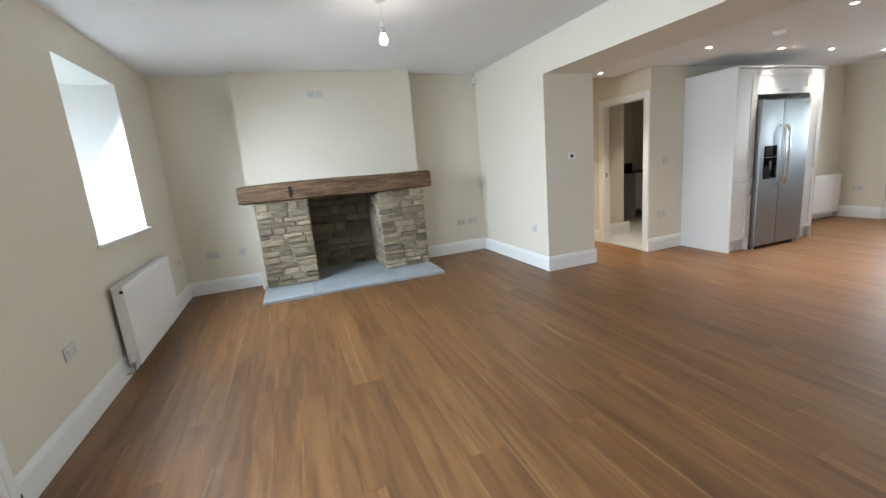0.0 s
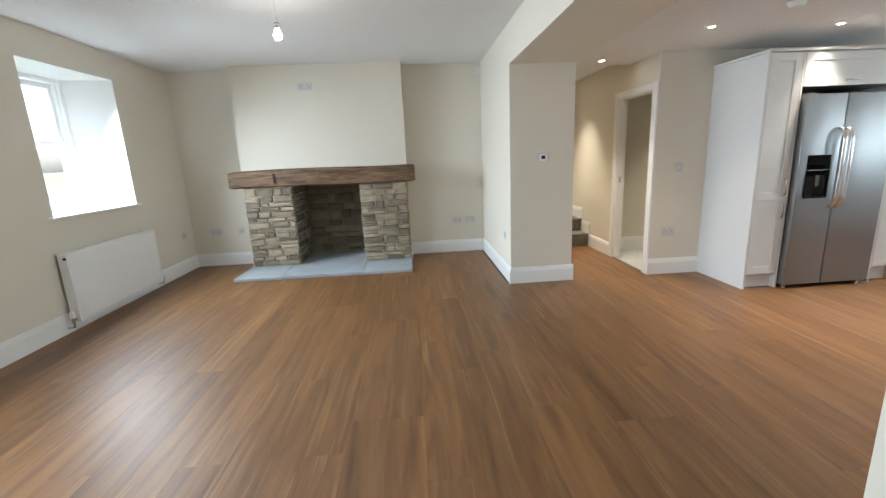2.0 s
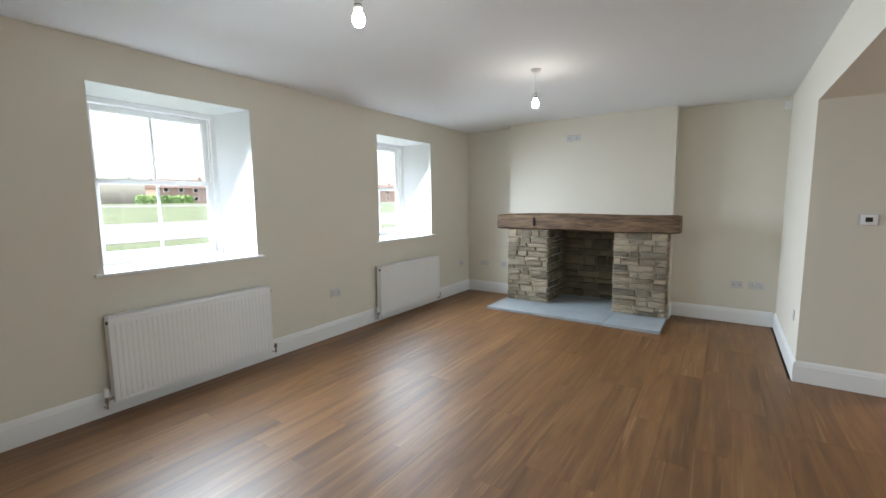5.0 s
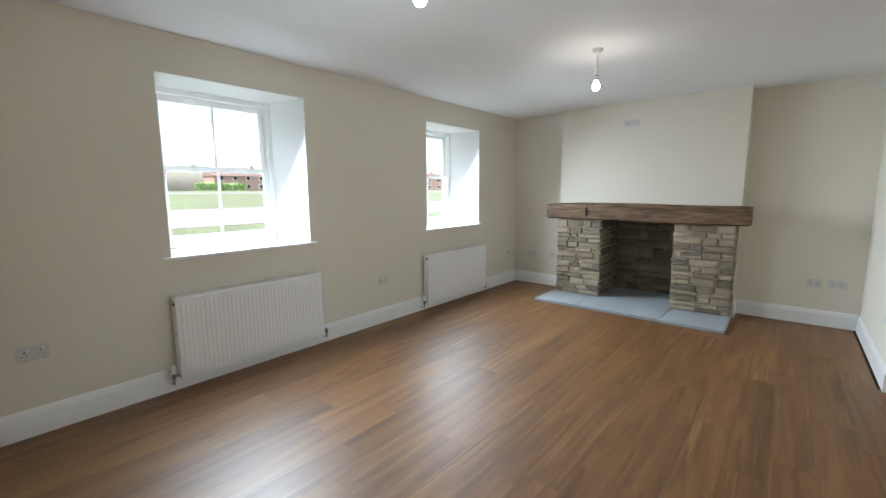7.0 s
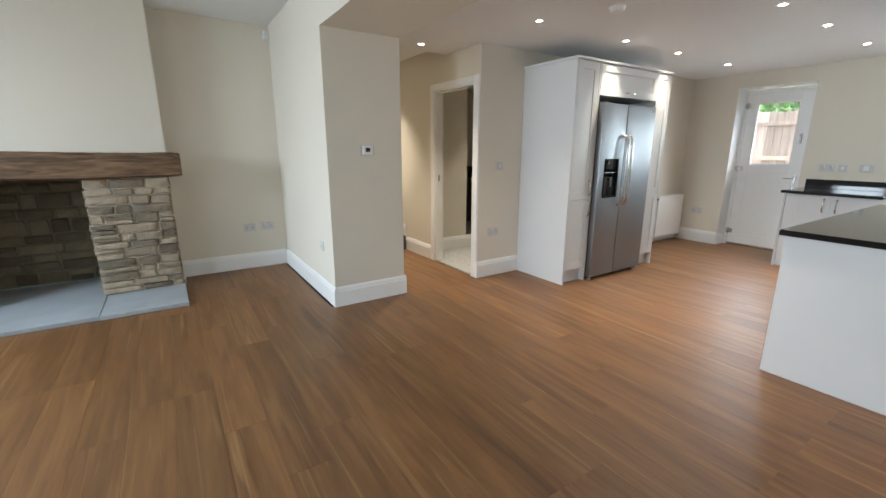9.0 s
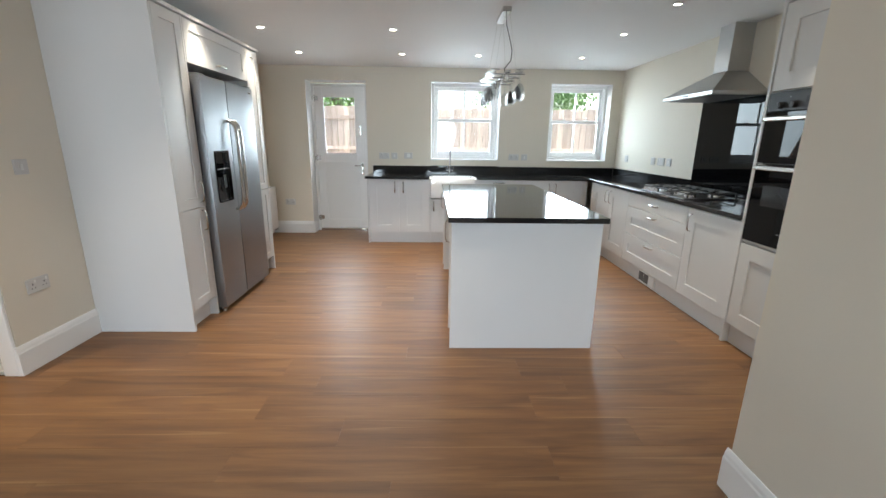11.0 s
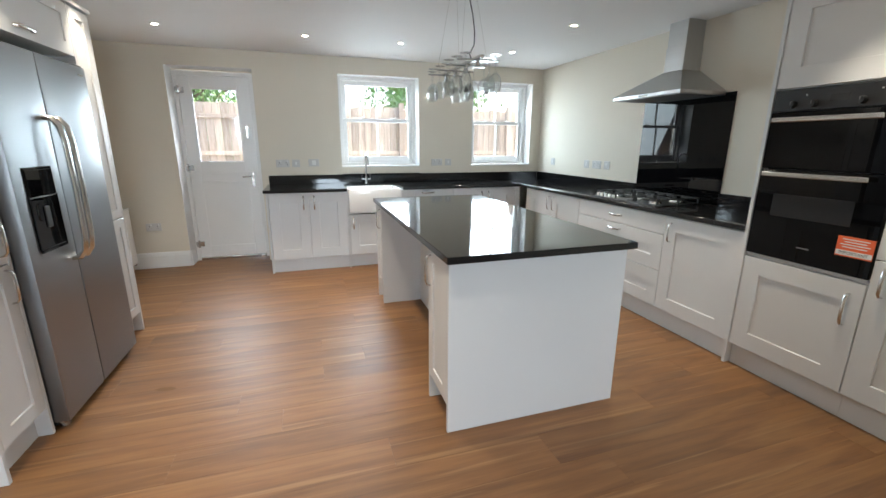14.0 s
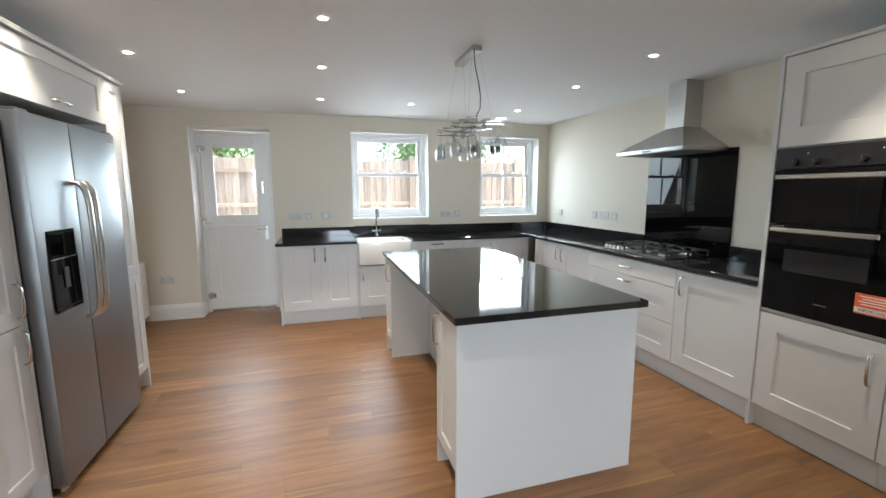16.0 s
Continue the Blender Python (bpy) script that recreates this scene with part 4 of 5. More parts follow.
# tall oven housing and larder
ep = thing("end_panel", south(5.71), "pale grey tall end panel beside the ovens", "end panel")
part("panel", box(0.0, 0.02, -0.006, 0.585, 0, 2.18, 0.001), M_CAB, ep)
oh = thing("oven_housing", south(5.688), "pale grey tall cabinet with built-in double oven", "cabinet", "tall cabinets")
OW = 0.60
bm = bmesh.new()
bx(bm, 0, 0.018, 0.0225, 0.58, 0.15, 2.16), bx(bm, OW - 0.018, OW, 0.0225, 0.58, 0.15, 2.16), bx(bm, 0.018, OW - 0.018, 0.0225, 0.58, 0.15, 0.735), bx(bm, 0.018, OW - 0.018, 0.0225, 0.58, 1.668, 2.16)
part("body", bm, M_CAB, oh)
part("plinth", box(0, OW, 0.040, 0.056, 0, 0.15), M_CAB, oh)
dr = shaker(oh, "door", 0, OW, 0.145, 0.727)
strap_handle(dr, OW - 0.06, 0.50, 0.665)
dr = shaker(oh, "door", 0, OW, 1.672, 2.158)
strap_handle(dr, OW - 0.06, 1.715, 1.855)
part("cornice", box(0, OW, -0.012, 0.57, 2.1605, 2.18, 0.004), M_CAB, oh)
ov = thing("double_oven", pose(5.688, FS, 0.738, 0, 0, 180), "black glass built-in double oven with steel handles", "oven")
part("body", box(0.022, OW - 0.022, 0.022, 0.54, 0.002, 0.925), M_DARKGREY, ov)
panel = part("control_panel", box(0.004, OW - 0.004, -0.004, 0.0215, 0.815, 0.925, 0.003), M_BLACK, ov, "black control panel")
for cx in (0.108, 0.206, 0.409):
    kb = part("knob", cyl(bmesh.new(), (cx, -0.004, 0.848), (cx, -0.028, 0.848), 0.019, 0.016, 20), M_BLACK, panel, "black rotary knob", True)
    part("pointer", box(cx - 0.002, cx + 0.002, -0.031, -0.027, 0.846, 0.864), M_DARKGREY, kb)
part("clock_display", box(0.275, 0.355, -0.0055, -0.003, 0.852, 0.886), M_SCREEN, panel)
for cx in (0.165, 0.475):
    part("indicator", cyl(bmesh.new(), (cx, -0.003, 0.893), (cx, -0.006, 0.893), 0.0035, seg=10), M_PLASTIC, panel)
part("trim_strip", box(0.004, OW - 0.004, 0.0, 0.0215, 0.0, 0.012), M_STEEL_H, ov, "steel trim strip")
for z0, z1, win in ((0.512, 0.811, False), (0.014, 0.508, True)):
    dr = part("oven_door", box(0.004, OW - 0.004, -0.006, 0.0215, z0, z1, 0.003), M_BLACKGLASS, ov, "black glass door")
    zz = z1 - (0.026 if win else 0.040)
    bm = box(0.035, OW - 0.075, -0.048, -0.032, zz - 0.012, zz + 0.012, 0.004)
    for cx in (0.06, OW - 0.10):
        bx(bm, cx - 0.008, cx + 0.008, -0.034, -0.005, zz - 0.008, zz + 0.008, 0.002)
    part("handle", bm, M_NICKEL, dr, "satin steel bar handle")
    if win:
        part("glass_window", box(0.10, OW - 0.12, -0.0085, -0.0055, 0.25, 0.375, 0.001), M_SCREEN, dr)
        part("maker_mark", box(0.27, 0.33, -0.0075, -0.0055, 0.095, 0.102), M_DARKGREY, dr)
        for k in range(4):
            part("symbol", box(0.02 + k * 0.018, 0.03 + k * 0.018, -0.0075, -0.0055, 0.497, 0.502), M_NICKEL, dr)
stk = thing("warning_sticker", pose(5.688, FS - (-0.0066), 0.738, 0, 0, 180), "orange and white printed notice stuck on the oven door", "sticker")
part("sheet", box(0.445, 0.595, -0.0012, 0.0, 0.105, 0.205), M_ORANGE, stk)
part("white_band", box(0.447, 0.593, -0.002, -0.0013, 0.112, 0.136), M_PLASTIC, stk, "white printed band")
for k, wd in enumerate((0.10, 0.12, 0.09, 0.11)):
    part("text_line", box(0.520 - wd / 2, 0.520 + wd / 2, -0.0018, -0.0013, 0.150 + k * 0.013, 0.155 + k * 0.013), M_PLASTIC, stk)
fc = bpy.data.curves.new("notice_word", "FONT")
fc.body, fc.size, fc.align_x, fc.extrude = "IMPORTANT", 0.021, "CENTER", 0.0002
fc.materials.append(M_BLACK)
wd = new("notice_word", fc)
wd.parent = stk
wd.matrix_local = pose(0.520, -0.0023, 0.117, 90, 0, 0)
lu = thing("larder_cabinet", south(5.086), "pale grey tall shaker larder cabinet beside the ovens", "cabinet", "tall cabinets")
LW = 0.60
part("body", box(0, LW, 0.0225, 0.58, 0.15, 2.16, 0.001), M_CAB, lu)
part("plinth", box(0, LW, 0.040, 0.056, 0, 0.15), M_CAB, lu)
dr = shaker(lu, "door", 0, LW, 0.145, 0.855)
strap_handle(dr, 0.055, 0.685, 0.825)
dr = shaker(lu, "door", 0, LW, 0.857, 2.158)
strap_handle(dr, 0.055, 0.895, 1.055)
part("cornice", box(0, LW, -0.012, 0.57, 2.1605, 2.18, 0.004), M_CAB, lu)
fl = thing("filler_panel", pose(P2X + 0.004, FS, 0), "pale grey filler strip between larder and wall", "filler panel")
part("strip", box(0, 5.086 - LW - P2X - 0.006, -0.03, -0.008, 0.0, 2.18), M_CAB, fl)

# east run, doors facing west
FE = 8.57


def east(y_hi):
    return pose(FE, y_hi, 0, 0, 0, -90)


ep = thing("end_panel", east(2.968), "pale grey end panel of the sink run", "end panel")
part("panel", box(0.0, 0.02, -0.004, 0.605, 0, ZT, 0.001), M_CAB, ep)
u = unit("base_cabinet", east(2.946), 0.80, 0.605, ZT, "pale grey shaker double-door base cabinet beside the sink", GB)
for a, b, hx in ((0, 0.40, 0.345), (0.40, 0.80, 0.455)):
    strap_handle(shaker(u, "door", a, b, 0.145, 0.862), hx, 0.68, 0.83)
u = thing("sink_cabinet", east(2.145), "pale grey cabinet carrying the white ceramic sink", "cabinet", GB)
part("side_post", box(0.0, 0.016, -0.002, 0.60, 0, ZT), M_CAB, u)
part("side_post", box(0.602, 0.618, -0.002, 0.60, 0, ZT), M_CAB, u)
part("body", box(0.017, 0.601, 0.0225, 0.60, 0.15, 0.60), M_CAB, u)
part("plinth", box(0.017, 0.601, 0.05, 0.066, 0, 0.15), M_CAB, u)
strap_handle(shaker(u, "door", 0.018, 0.60, 0.145, 0.605), 0.06, 0.44, 0.58)
sk = thing("ceramic_sink", east(2.145), "white glazed apron-front ceramic sink", "sink")
bm = bmesh.new()
A0, A1, Y0, Y1, Z0, Z1, t = 0.019, 0.599, -0.022, 0.43, 0.622, 0.882, 0.022
bx(bm, A0, A1, Y0, Y0 + t, Z0, Z1, 0.006), bx(bm, A0, A1, Y1 - t, Y1, Z0, Z1, 0.006)
bx(bm, A0, A0 + t, Y0 + t * 0.6, Y1 - t * 0.6, Z0, Z1 - 0.001, 0.006), bx(bm, A1 - t, A1, Y0 + t * 0.6, Y1 - t * 0.6, Z0, Z1 - 0.001, 0.006), bx(bm, A0 + 0.01, A1 - 0.01, Y0 + 0.01, Y1 - 0.01, Z0 + 0.001, Z0 + 0.03)
part("bowl", bm, M_CERAMIC, sk, "", True)
part("waste", cyl(bmesh.new(), (0.31, 0.2, Z0 + 0.029), (0.31, 0.2, Z0 + 0.034), 0.04, seg=20), M_CHROME, sk, "chrome waste")
u = thing("dishwasher", east(1.526), "integrated dishwasher behind a pale grey shaker door", "dishwasher", GB)
part("body", box(0.0, 0.618, 0.0225, 0.58, 0.15, ZT, 0.001), M_CAB, u)
part("plinth", box(0.0, 0.618, 0.040, 0.056, 0, 0.15), M_CAB, u)
dr = shaker(u, "door", 0, 0.618, 0.145, 0.862)
strap_handle(dr, 0.23, 0, 0.15, flat=0.825)
u = unit("base_cabinet", east(0.906), 0.80, 0.605, ZT, "pale grey shaker double-door corner cabinet under black worktop", GB)
for a, b, hx in ((0, 0.40, 0.355), (0.40, 0.80, 0.445)):
    strap_handle(shaker(u, "door", a, b, 0.145, 0.862), hx, 0.68, 0.82)
part("filler", box(0.80, 0.872, 0.0, 0.0215, 0.145, 0.862), M_CAB, u)
part("filler_plinth", box(0.80, 0.93, 0.040, 0.056, 0, 0.15), M_CAB, u)

# granite: one continuous L, cut out round the sink
wt = thing("granite_worktop", pose(0, 0, 0), "black polished granite worktop along two walls", "worktop")
bm = bmesh.new()
B, ZW0, ZW1 = 0.003, 0.870, 0.902
bx(bm, 8.505, EX - 0.002, 2.145, 2.985, ZW0, ZW1, B), bx(bm, 9.005, EX - 0.002, 1.527, 2.1449, ZW0, ZW1, B), bx(bm, 8.505, EX - 0.002, 0.048, 1.5269, ZW0, ZW1, B)
bx(bm, 5.71, EX - 0.002, KS + 0.002, 0.0479, ZW0, ZW1, B)
part("slab", bm, M_GRANITE, wt)
part("upstand", box(EX - 0.022, EX - 0.001, KS + 0.022, 2.965, ZW1, 1.005, 0.002), M_GRANITE, wt)
part("upstand", box(7.285, EX - 0.0225, KS + 0.001, KS + 0.022, ZW1, 1.005, 0.002), M_GRANITE, wt)
part("upstand", box(5.712, 6.378, KS + 0.001, KS + 0.022, ZW1, 1.005, 0.002), M_GRANITE, wt)
part("window_ledge", box(EX - 0.03, EX - 0.0, 1.16, 2.13, 1.0055, 1.012, 0.001), M_GRANITE, wt)
sp = thing("glass_splashback", pose(6.38, KS, 0.904), "glossy black glass splashback behind the hob", "splashback")
part("sheet", box(0, 0.90, 0.001, 0.009, 0, 0.862, 0.001), M_BLACKGLASS, sp)

# mixer tap
tp = thing("kitchen_tap", pose(9.07, 1.86, ZW1), "chrome swan-neck mixer tap behind the sink", "tap")
part("body", cyl(cyl(bmesh.new(), (0, 0, 0), (0, 0, 0.012), 0.027, seg=20), (0, 0, 0.012), (0, 0, 0.075), 0.019, 0.017, 20), M_CHROME, tp, "", True)
pts = [(0, 0, 0.07), (0, 0, 0.26)] + arc((-0.085, 0, 0.26), 0.085, 0, math.pi * 0.93, 10, (1, 0, 0), (0, 0, 1)) + [(-0.172, 0, 0.225)]
part("spout", tube(bmesh.new(), pts, 0.0115, 0.0115, 12, (0, 1, 0)), M_CHROME, tp, "", True)
for s in (-1, 1):
    bm = cyl(bmesh.new(), (0, s * 0.015, 0.05), (0, s * 0.05, 0.05), 0.010, 0.008, 12)
    part("lever", tube(bm, [(0, s * 0.045, 0.045), (0, s * 0.05, 0.06), (0, s * 0.052, 0.115)], 0.007, 0.007, 8), M_CHROME, tp, "", True)

# gas hob
hb = thing("gas_hob", pose(6.86, -0.27, ZW1), "stainless steel five-burner gas hob with black pan supports", "hob")
part("plate", box(-0.375, 0.375, -0.245, 0.245, 0.0, 0.010, 0.004), M_HOB, hb, "stainless steel plate")
for i, (cx, cy, r) in enumerate(((-0.25, -0.11, 0.045), (-0.25, 0.12, 0.036), (0.0, 0.0, 0.06), (0.24, -0.13, 0.036), (0.24, 0.06, 0.045))):
    bn = part("burner", lathe(bmesh.new(), [(0.0, 0.030), (r * 0.95, 0.030), (r * 1.2, 0.027), (r * 1.3, 0.018), (r * 1.5, 0.010)], (cx, cy, 0)), M_CHROME, hb, "aluminium burner ring", True)
    part("cap", lathe(bmesh.new(), [(0.0, 0.038), (r * 0.66, 0.037), (r * 0.75, 0.030)], (cx, cy, 0)), M_BLACK, bn, "black enamel cap", True)
for gx in (-0.247, 0.0, 0.247):
    bm = bmesh.new()
    for dx in (-0.112, 0.112):
        bx(bm, gx + dx - 0.004, gx + dx + 0.004, -0.22, 0.22, 0.046, 0.056, 0.002)
        for dy in (-0.21, 0.0, 0.21):
            bx(bm, gx + dx - 0.006, gx + dx + 0.006, dy - 0.006, dy + 0.006, 0.010, 0.048)
    for dy in (-0.216, 0.0, 0.216):
        bx(bm, gx - 0.110, gx + 0.110, dy - 0.004, dy + 0.004, 0.046, 0.056, 0.002)
    for dy in (-0.11, 0.11):
        for s in (-1, 1):
            bx(bm, gx + min(s * 0.035, s * 0.112), gx + max(s * 0.035, s * 0.112), dy - 0.004, dy + 0.004, 0.046, 0.062, 0.002)
    part("pan_support", bm, M_BLACK, hb, "black cast-iron pan support")
for k in range(5):
    kn = part("knob", lathe(bmesh.new(), [(0.0, 0.042), (0.015, 0.042), (0.018, 0.036), (0.02, 0.010)], (0.33 - k * 0.052, 0.222, 0)), M_NICKEL, hb, "silver control knob", True)

# chimney hood
hd = thing("cooker_hood", pose(6.83, KS, 1.745), "stainless steel chimney cooker hood over the hob", "cooker hood")
bm = bmesh.new()
W, D, H = 0.362, 0.455, 0.215
lo = [bm.verts.new(p) for p in ((-W, 0.001, 0.03), (W, 0.001, 0.03), (W, D, 0.03), (-W, D, 0.03))]
hi = [bm.verts.new(p) for p in ((-0.096, 0.001, H), (0.096, 0.001, H), (0.096, 0.187, H), (-0.096, 0.187, H))]
for k in range(4):
    bm.faces.new((lo[k], lo[(k + 1) % 4], hi[(k + 1) % 4], hi[k]))
bm.faces.new(lo[::-1]), bm.faces.new(hi)
part("canopy", bm, M_STEEL_H, hd)
rim = part("rim", box(-W, W, 0.001, D, 0.0, 0.03, 0.002), M_STEEL_H, hd)
part("filter", box(-W + 0.03, W - 0.03, 0.03, D - 0.05, -0.004, 0.002, 0.001), M_DARKGREY, hd, "dark mesh grease filter")
for k in range(5):
    part("button", box(-0.045 + k * 0.02, -0.031 + k * 0.02, D - 0.001, D + 0.003, 0.009, 0.021, 0.001), M_BLACK, rim)
part("flue", box(-0.095, 0.095, 0.002, 0.185, H, 0.40, 0.002), M_STEEL_H, hd)
part("upper_flue", box(-0.091, 0.091, 0.002, 0.181, 0.40, KZ - 1.745, 0.002), M_STEEL_H, hd)

# ---- north side: fridge between larders ----
FN = 3.80
ln = thing("larder_cabinet", pose(5.82, FN, 0), "pale grey narrow larder cabinet beside the fridge", "cabinet", "tall cabinets")
LD = KN - FN - 0.002
part("end_panel", box(0, 0.02, 0.0, LD, 0, 2.155, 0.001), M_CAB, ln)
part("body", box(0.021, 0.325, 0.0225, LD, 0.15, 2.155), M_CAB, ln)
part("plinth", box(0.021, 0.325, 0.06, 0.076, 0, 0.15), M_CAB, ln)
part("inner_panel", box(0.326, 0.346, 0.0, LD, 0, 2.155, 0.001), M_CAB, ln)
for a, b, h0 in ((0.145, 0.862, 0.69), (0.864, 2.15, 0.90)):
    strap_handle(shaker(ln, "door", 0.021, 0.325, a, b, 0.07), 0.29, h0, h0 + 0.15)
rn = thing("larder_cabinet", pose(7.125, FN, 0), "pale grey narrow larder cabinet between fridge and radiator", "cabinet", "tall cabinets")
part("body", box(0.021, 0.245, 0.0225, LD, 0.15, 2.155), M_CAB, rn)
part("plinth", box(0.021, 0.245, 0.06, 0.076, 0, 0.15), M_CAB, rn)
part("inner_panel", box(0.0, 0.02, 0.0, LD, 0, 2.155, 0.001), M_CAB, rn)
part("end_panel", box(0.246, 0.266, 0.0, LD, 0, 2.155, 0.001), M_CAB, rn)
for a, b in ((0.145, 0.862), (0.864, 2.15)):
    shaker(rn, "door", 0.021, 0.245, a, b, 0.06)
br = thing("bridging_cabinet", pose(6.167, FN, 0), "pale grey shaker cabinet bridging over the fridge", "cabinet", "tall cabinets")
part("body", box(0, 0.957, 0.0225, LD, 1.862, 2.155), M_CAB, br)
dr = shaker(br, "flap_door", 0, 0.957, 1.86, 2.15, 0.07)
strap_handle(dr, 0.405, 0, 0.14, flat=1.905)
co = thing("cornice", pose(5.81, FN, 2.156), "pale grey cornice along the tall cabinets", "cornice")
part("moulding", box(0, 1.592, -0.014, LD, 0, 0.024, 0.006), M_CAB, co)

fg = thing("american_fridge", pose(6.172, 3.735, 0.0), "stainless steel side-by-side fridge freezer with dispenser", "fridge")
FW = 0.875
part("cabinet", box(0.004, FW - 0.004, 0.075, 0.72, 0.03, 1.775, 0.006), M_DARKGREY, fg, "dark grey side casing")
part("kick_plate", box(0.01, FW - 0.01, 0.06, 0.08, 0.022, 0.075), M_BLACK, fg)
SPL = 0.382
for a, b in ((0.0, SPL - 0.003), (SPL + 0.003, FW)):
    bm = box(a, b, 0.0, 0.070, 0.04, 1.79, 0.012)
    dr = part("door", bm, M_STEEL, fg, "brushed stainless steel door", True)
    hx = SPL - 0.042 if a == 0 else SPL + 0.026
    pts = [(hx, 0.003, 0.785), (hx, -0.030, 0.788), (hx, -0.056, 0.825), (hx, -0.066, 0.90), (hx, -0.070, 1.14), (hx, -0.066, 1.38), (hx, -0.056, 1.45), (hx, -0.030, 1.487), (hx, 0.003, 1.49)]
    part("handle", tube(bmesh.new(), pts, 0.019, 0.013, 12), M_NICKEL, dr, "satin steel bow handle", True)
    if a == 0:
        dp = part("dispenser", box(0.075, 0.300, -0.006, 0.002, 0.885, 1.262, 0.003), M_BLACKGLASS, dr, "black ice and water dispenser")
        bm = bx(bx(bx(bx(bmesh.new(), 0.082, 0.293, -0.009, -0.0055, 1.13, 1.25, 0.002), 0.075, 0.082, -0.008, -0.004, 0.875, 1.13), 0.293, 0.300, -0.008, -0.004, 0.875, 1.13), 0.082, 0.293, -0.011, -0.004, 0.872, 0.884)
        part("dispenser_frame", bm, M_BLACKGLASS, dr)
        part("divider", box(0.076, 0.299, -0.010, -0.005, 1.124, 1.129), M_NICKEL, dr)
        part("paddle", box(0.165, 0.205, -0.012, -0.006, 0.98, 1.08, 0.003), M_BLACK, dr)
    else:
        part("badge", box(FW - 0.10, FW - 0.045, -0.003, 0.001, 1.735, 1.747), M_CHROME, dr)
for hx in (0.05, FW - 0.05):
    part("hinge_cover", box(hx - 0.04, hx + 0.04, 0.01, 0.12, 1.776, 1.80, 0.006), M_DARKGREY, fg)
    bm = cyl(bmesh.new(), (hx, 0.05, 0.0), (hx, 0.05, 0.025), 0.022, 0.018, 14)
    part("foot", bx(bm, hx - 0.03, hx + 0.03, 0.03, 0.09, 0.022, 0.04, 0.003), M_NICKEL, fg, "grey levelling foot", True)

# ---- island ----
IX0, IX1, IY0, IY1 = 5.58, 7.605, 1.018, 1.978
isl = thing("kitchen_island", pose(IX0, IY0, 0), "pale grey kitchen island with a knee recess", "kitchen island")
IL, IWD = IX1 - IX0, IY1 - IY0
part("end_panel", box(0, 0.02, 0, IWD, 0, 0.868, 0.001), M_CAB, isl)
part("end_panel", box(IL - 0.02, IL, 0, IWD, 0, 0.868, 0.001), M_CAB, isl)
part("body", box(0.021, IL - 0.021, 0.0225, 0.60, 0.15, 0.868), M_CAB, isl)
part("plinth", box(0.021, IL - 0.021, 0.06, 0.55, 0, 0.15), M_CAB, isl)
part("recess_panel", box(0.335, IL - 0.24, 0.601, 0.619, 0, 0.868, 0.001), M_CAB, isl)
near = part("near_cupboard", box(0.021, 0.316, 0.601, IWD - 0.0225, 0.15, 0.868), M_CAB, isl)
part("near_plinth", box(0.021, 0.316, 0.601, IWD - 0.07, 0, 0.15), M_CAB, isl)
part("near_side_panel", box(0.3165, 0.3345, 0.62, IWD - 0.002, 0, 0.868, 0.001), M_CAB, isl)
far = part("far_cupboard", box(IL - 0.22, IL - 0.021, 0.601, IWD - 0.0225, 0.15, 0.868), M_CAB, isl)
part("far_side_panel", box(IL - 0.24, IL - 0.2215, 0.62, IWD - 0.004, 0, 0.868, 0.001), M_CAB, isl)
part("far_plinth", box(IL - 0.22, IL - 0.021, 0.601, IWD - 0.07, 0, 0.15), M_CAB, isl)
for nm, x0, x1, st, hx in (("near_door", 0.021, 0.316, 0.065, 0.285), ("far_door", IL - 0.22, IL - 0.021, 0.055, IL - 0.195)):
    pv = shaker(isl, nm, 0, x1 - x0, 0.145, 0.862, st)
    pv.matrix_basis = pose(x1, IWD, 0, 0, 0, 180)
    strap_handle(pv, x1 - hx, 0.67, 0.83)
for k in range(4):
    pv = shaker(isl, "rear_door", 0, 0.49, 0.145, 0.862)
    pv.matrix_basis = pose(0.03 + k * 0.49, 0, 0)
it = thing("island_worktop", pose(5.535, 0.996, 0.870), "black polished granite island worktop", "worktop")
part("slab", box(0, 2.088, 0, 1.004, 0, 0.034, 0.003), M_GRANITE, it)

# ---- chandelier of hanging wine glasses ----
ch = thing("glass_chandelier", pose(6.64, 1.55, KZ), "chrome rack light hung with clear wine glasses", "chandelier")
part("ceiling_plate", box(-0.18, 0.18, -0.032, 0.032, -0.035, 0.0, 0.003), M_CHROME, ch, "chrome ceiling plate")
RZ = -0.475
for sx in (-0.15, 0.15):
    for sy in (-0.024, 0.024):
        part("suspension_wire", cyl(bmesh.new(), (sx, sy, -0.035), (sx * 1.6, sy * 3.4, RZ), 0.0009, seg=5), M_NICKEL, ch)
part("flex", tube(bmesh.new(), [(-0.12, 0, -0.035), (-0.12, -0.01, -0.12), (-0.10, -0.04, -0.2), (-0.06, -0.07, -0.28), (-0.08, -0.06, -0.36), (-0.16, 0.0, -0.43), (-0.2, 0, RZ)], 0.0035, 0.0035, 6), M_BLACK, ch, "dark flex", True)
fr = part("rack", bx(bmesh.new(), -0.36, 0.36, -0.014, 0.014, RZ - 0.012, RZ + 0.006, 0.002), M_CHROME, ch, "chrome rack")
for k in range(4):
    x0 = -0.30 + k * 0.20
    part("crossbar", box(x0 - 0.012, x0 + 0.012, -0.13, 0.13, RZ - 0.018, RZ - 0.010, 0.002), M_CHROME, fr)
    part("lampholder", cyl(bmesh.new(), (x0, 0, RZ - 0.018), (x0, 0, RZ - 0.055), 0.012), M_CHROME, fr, "", True)
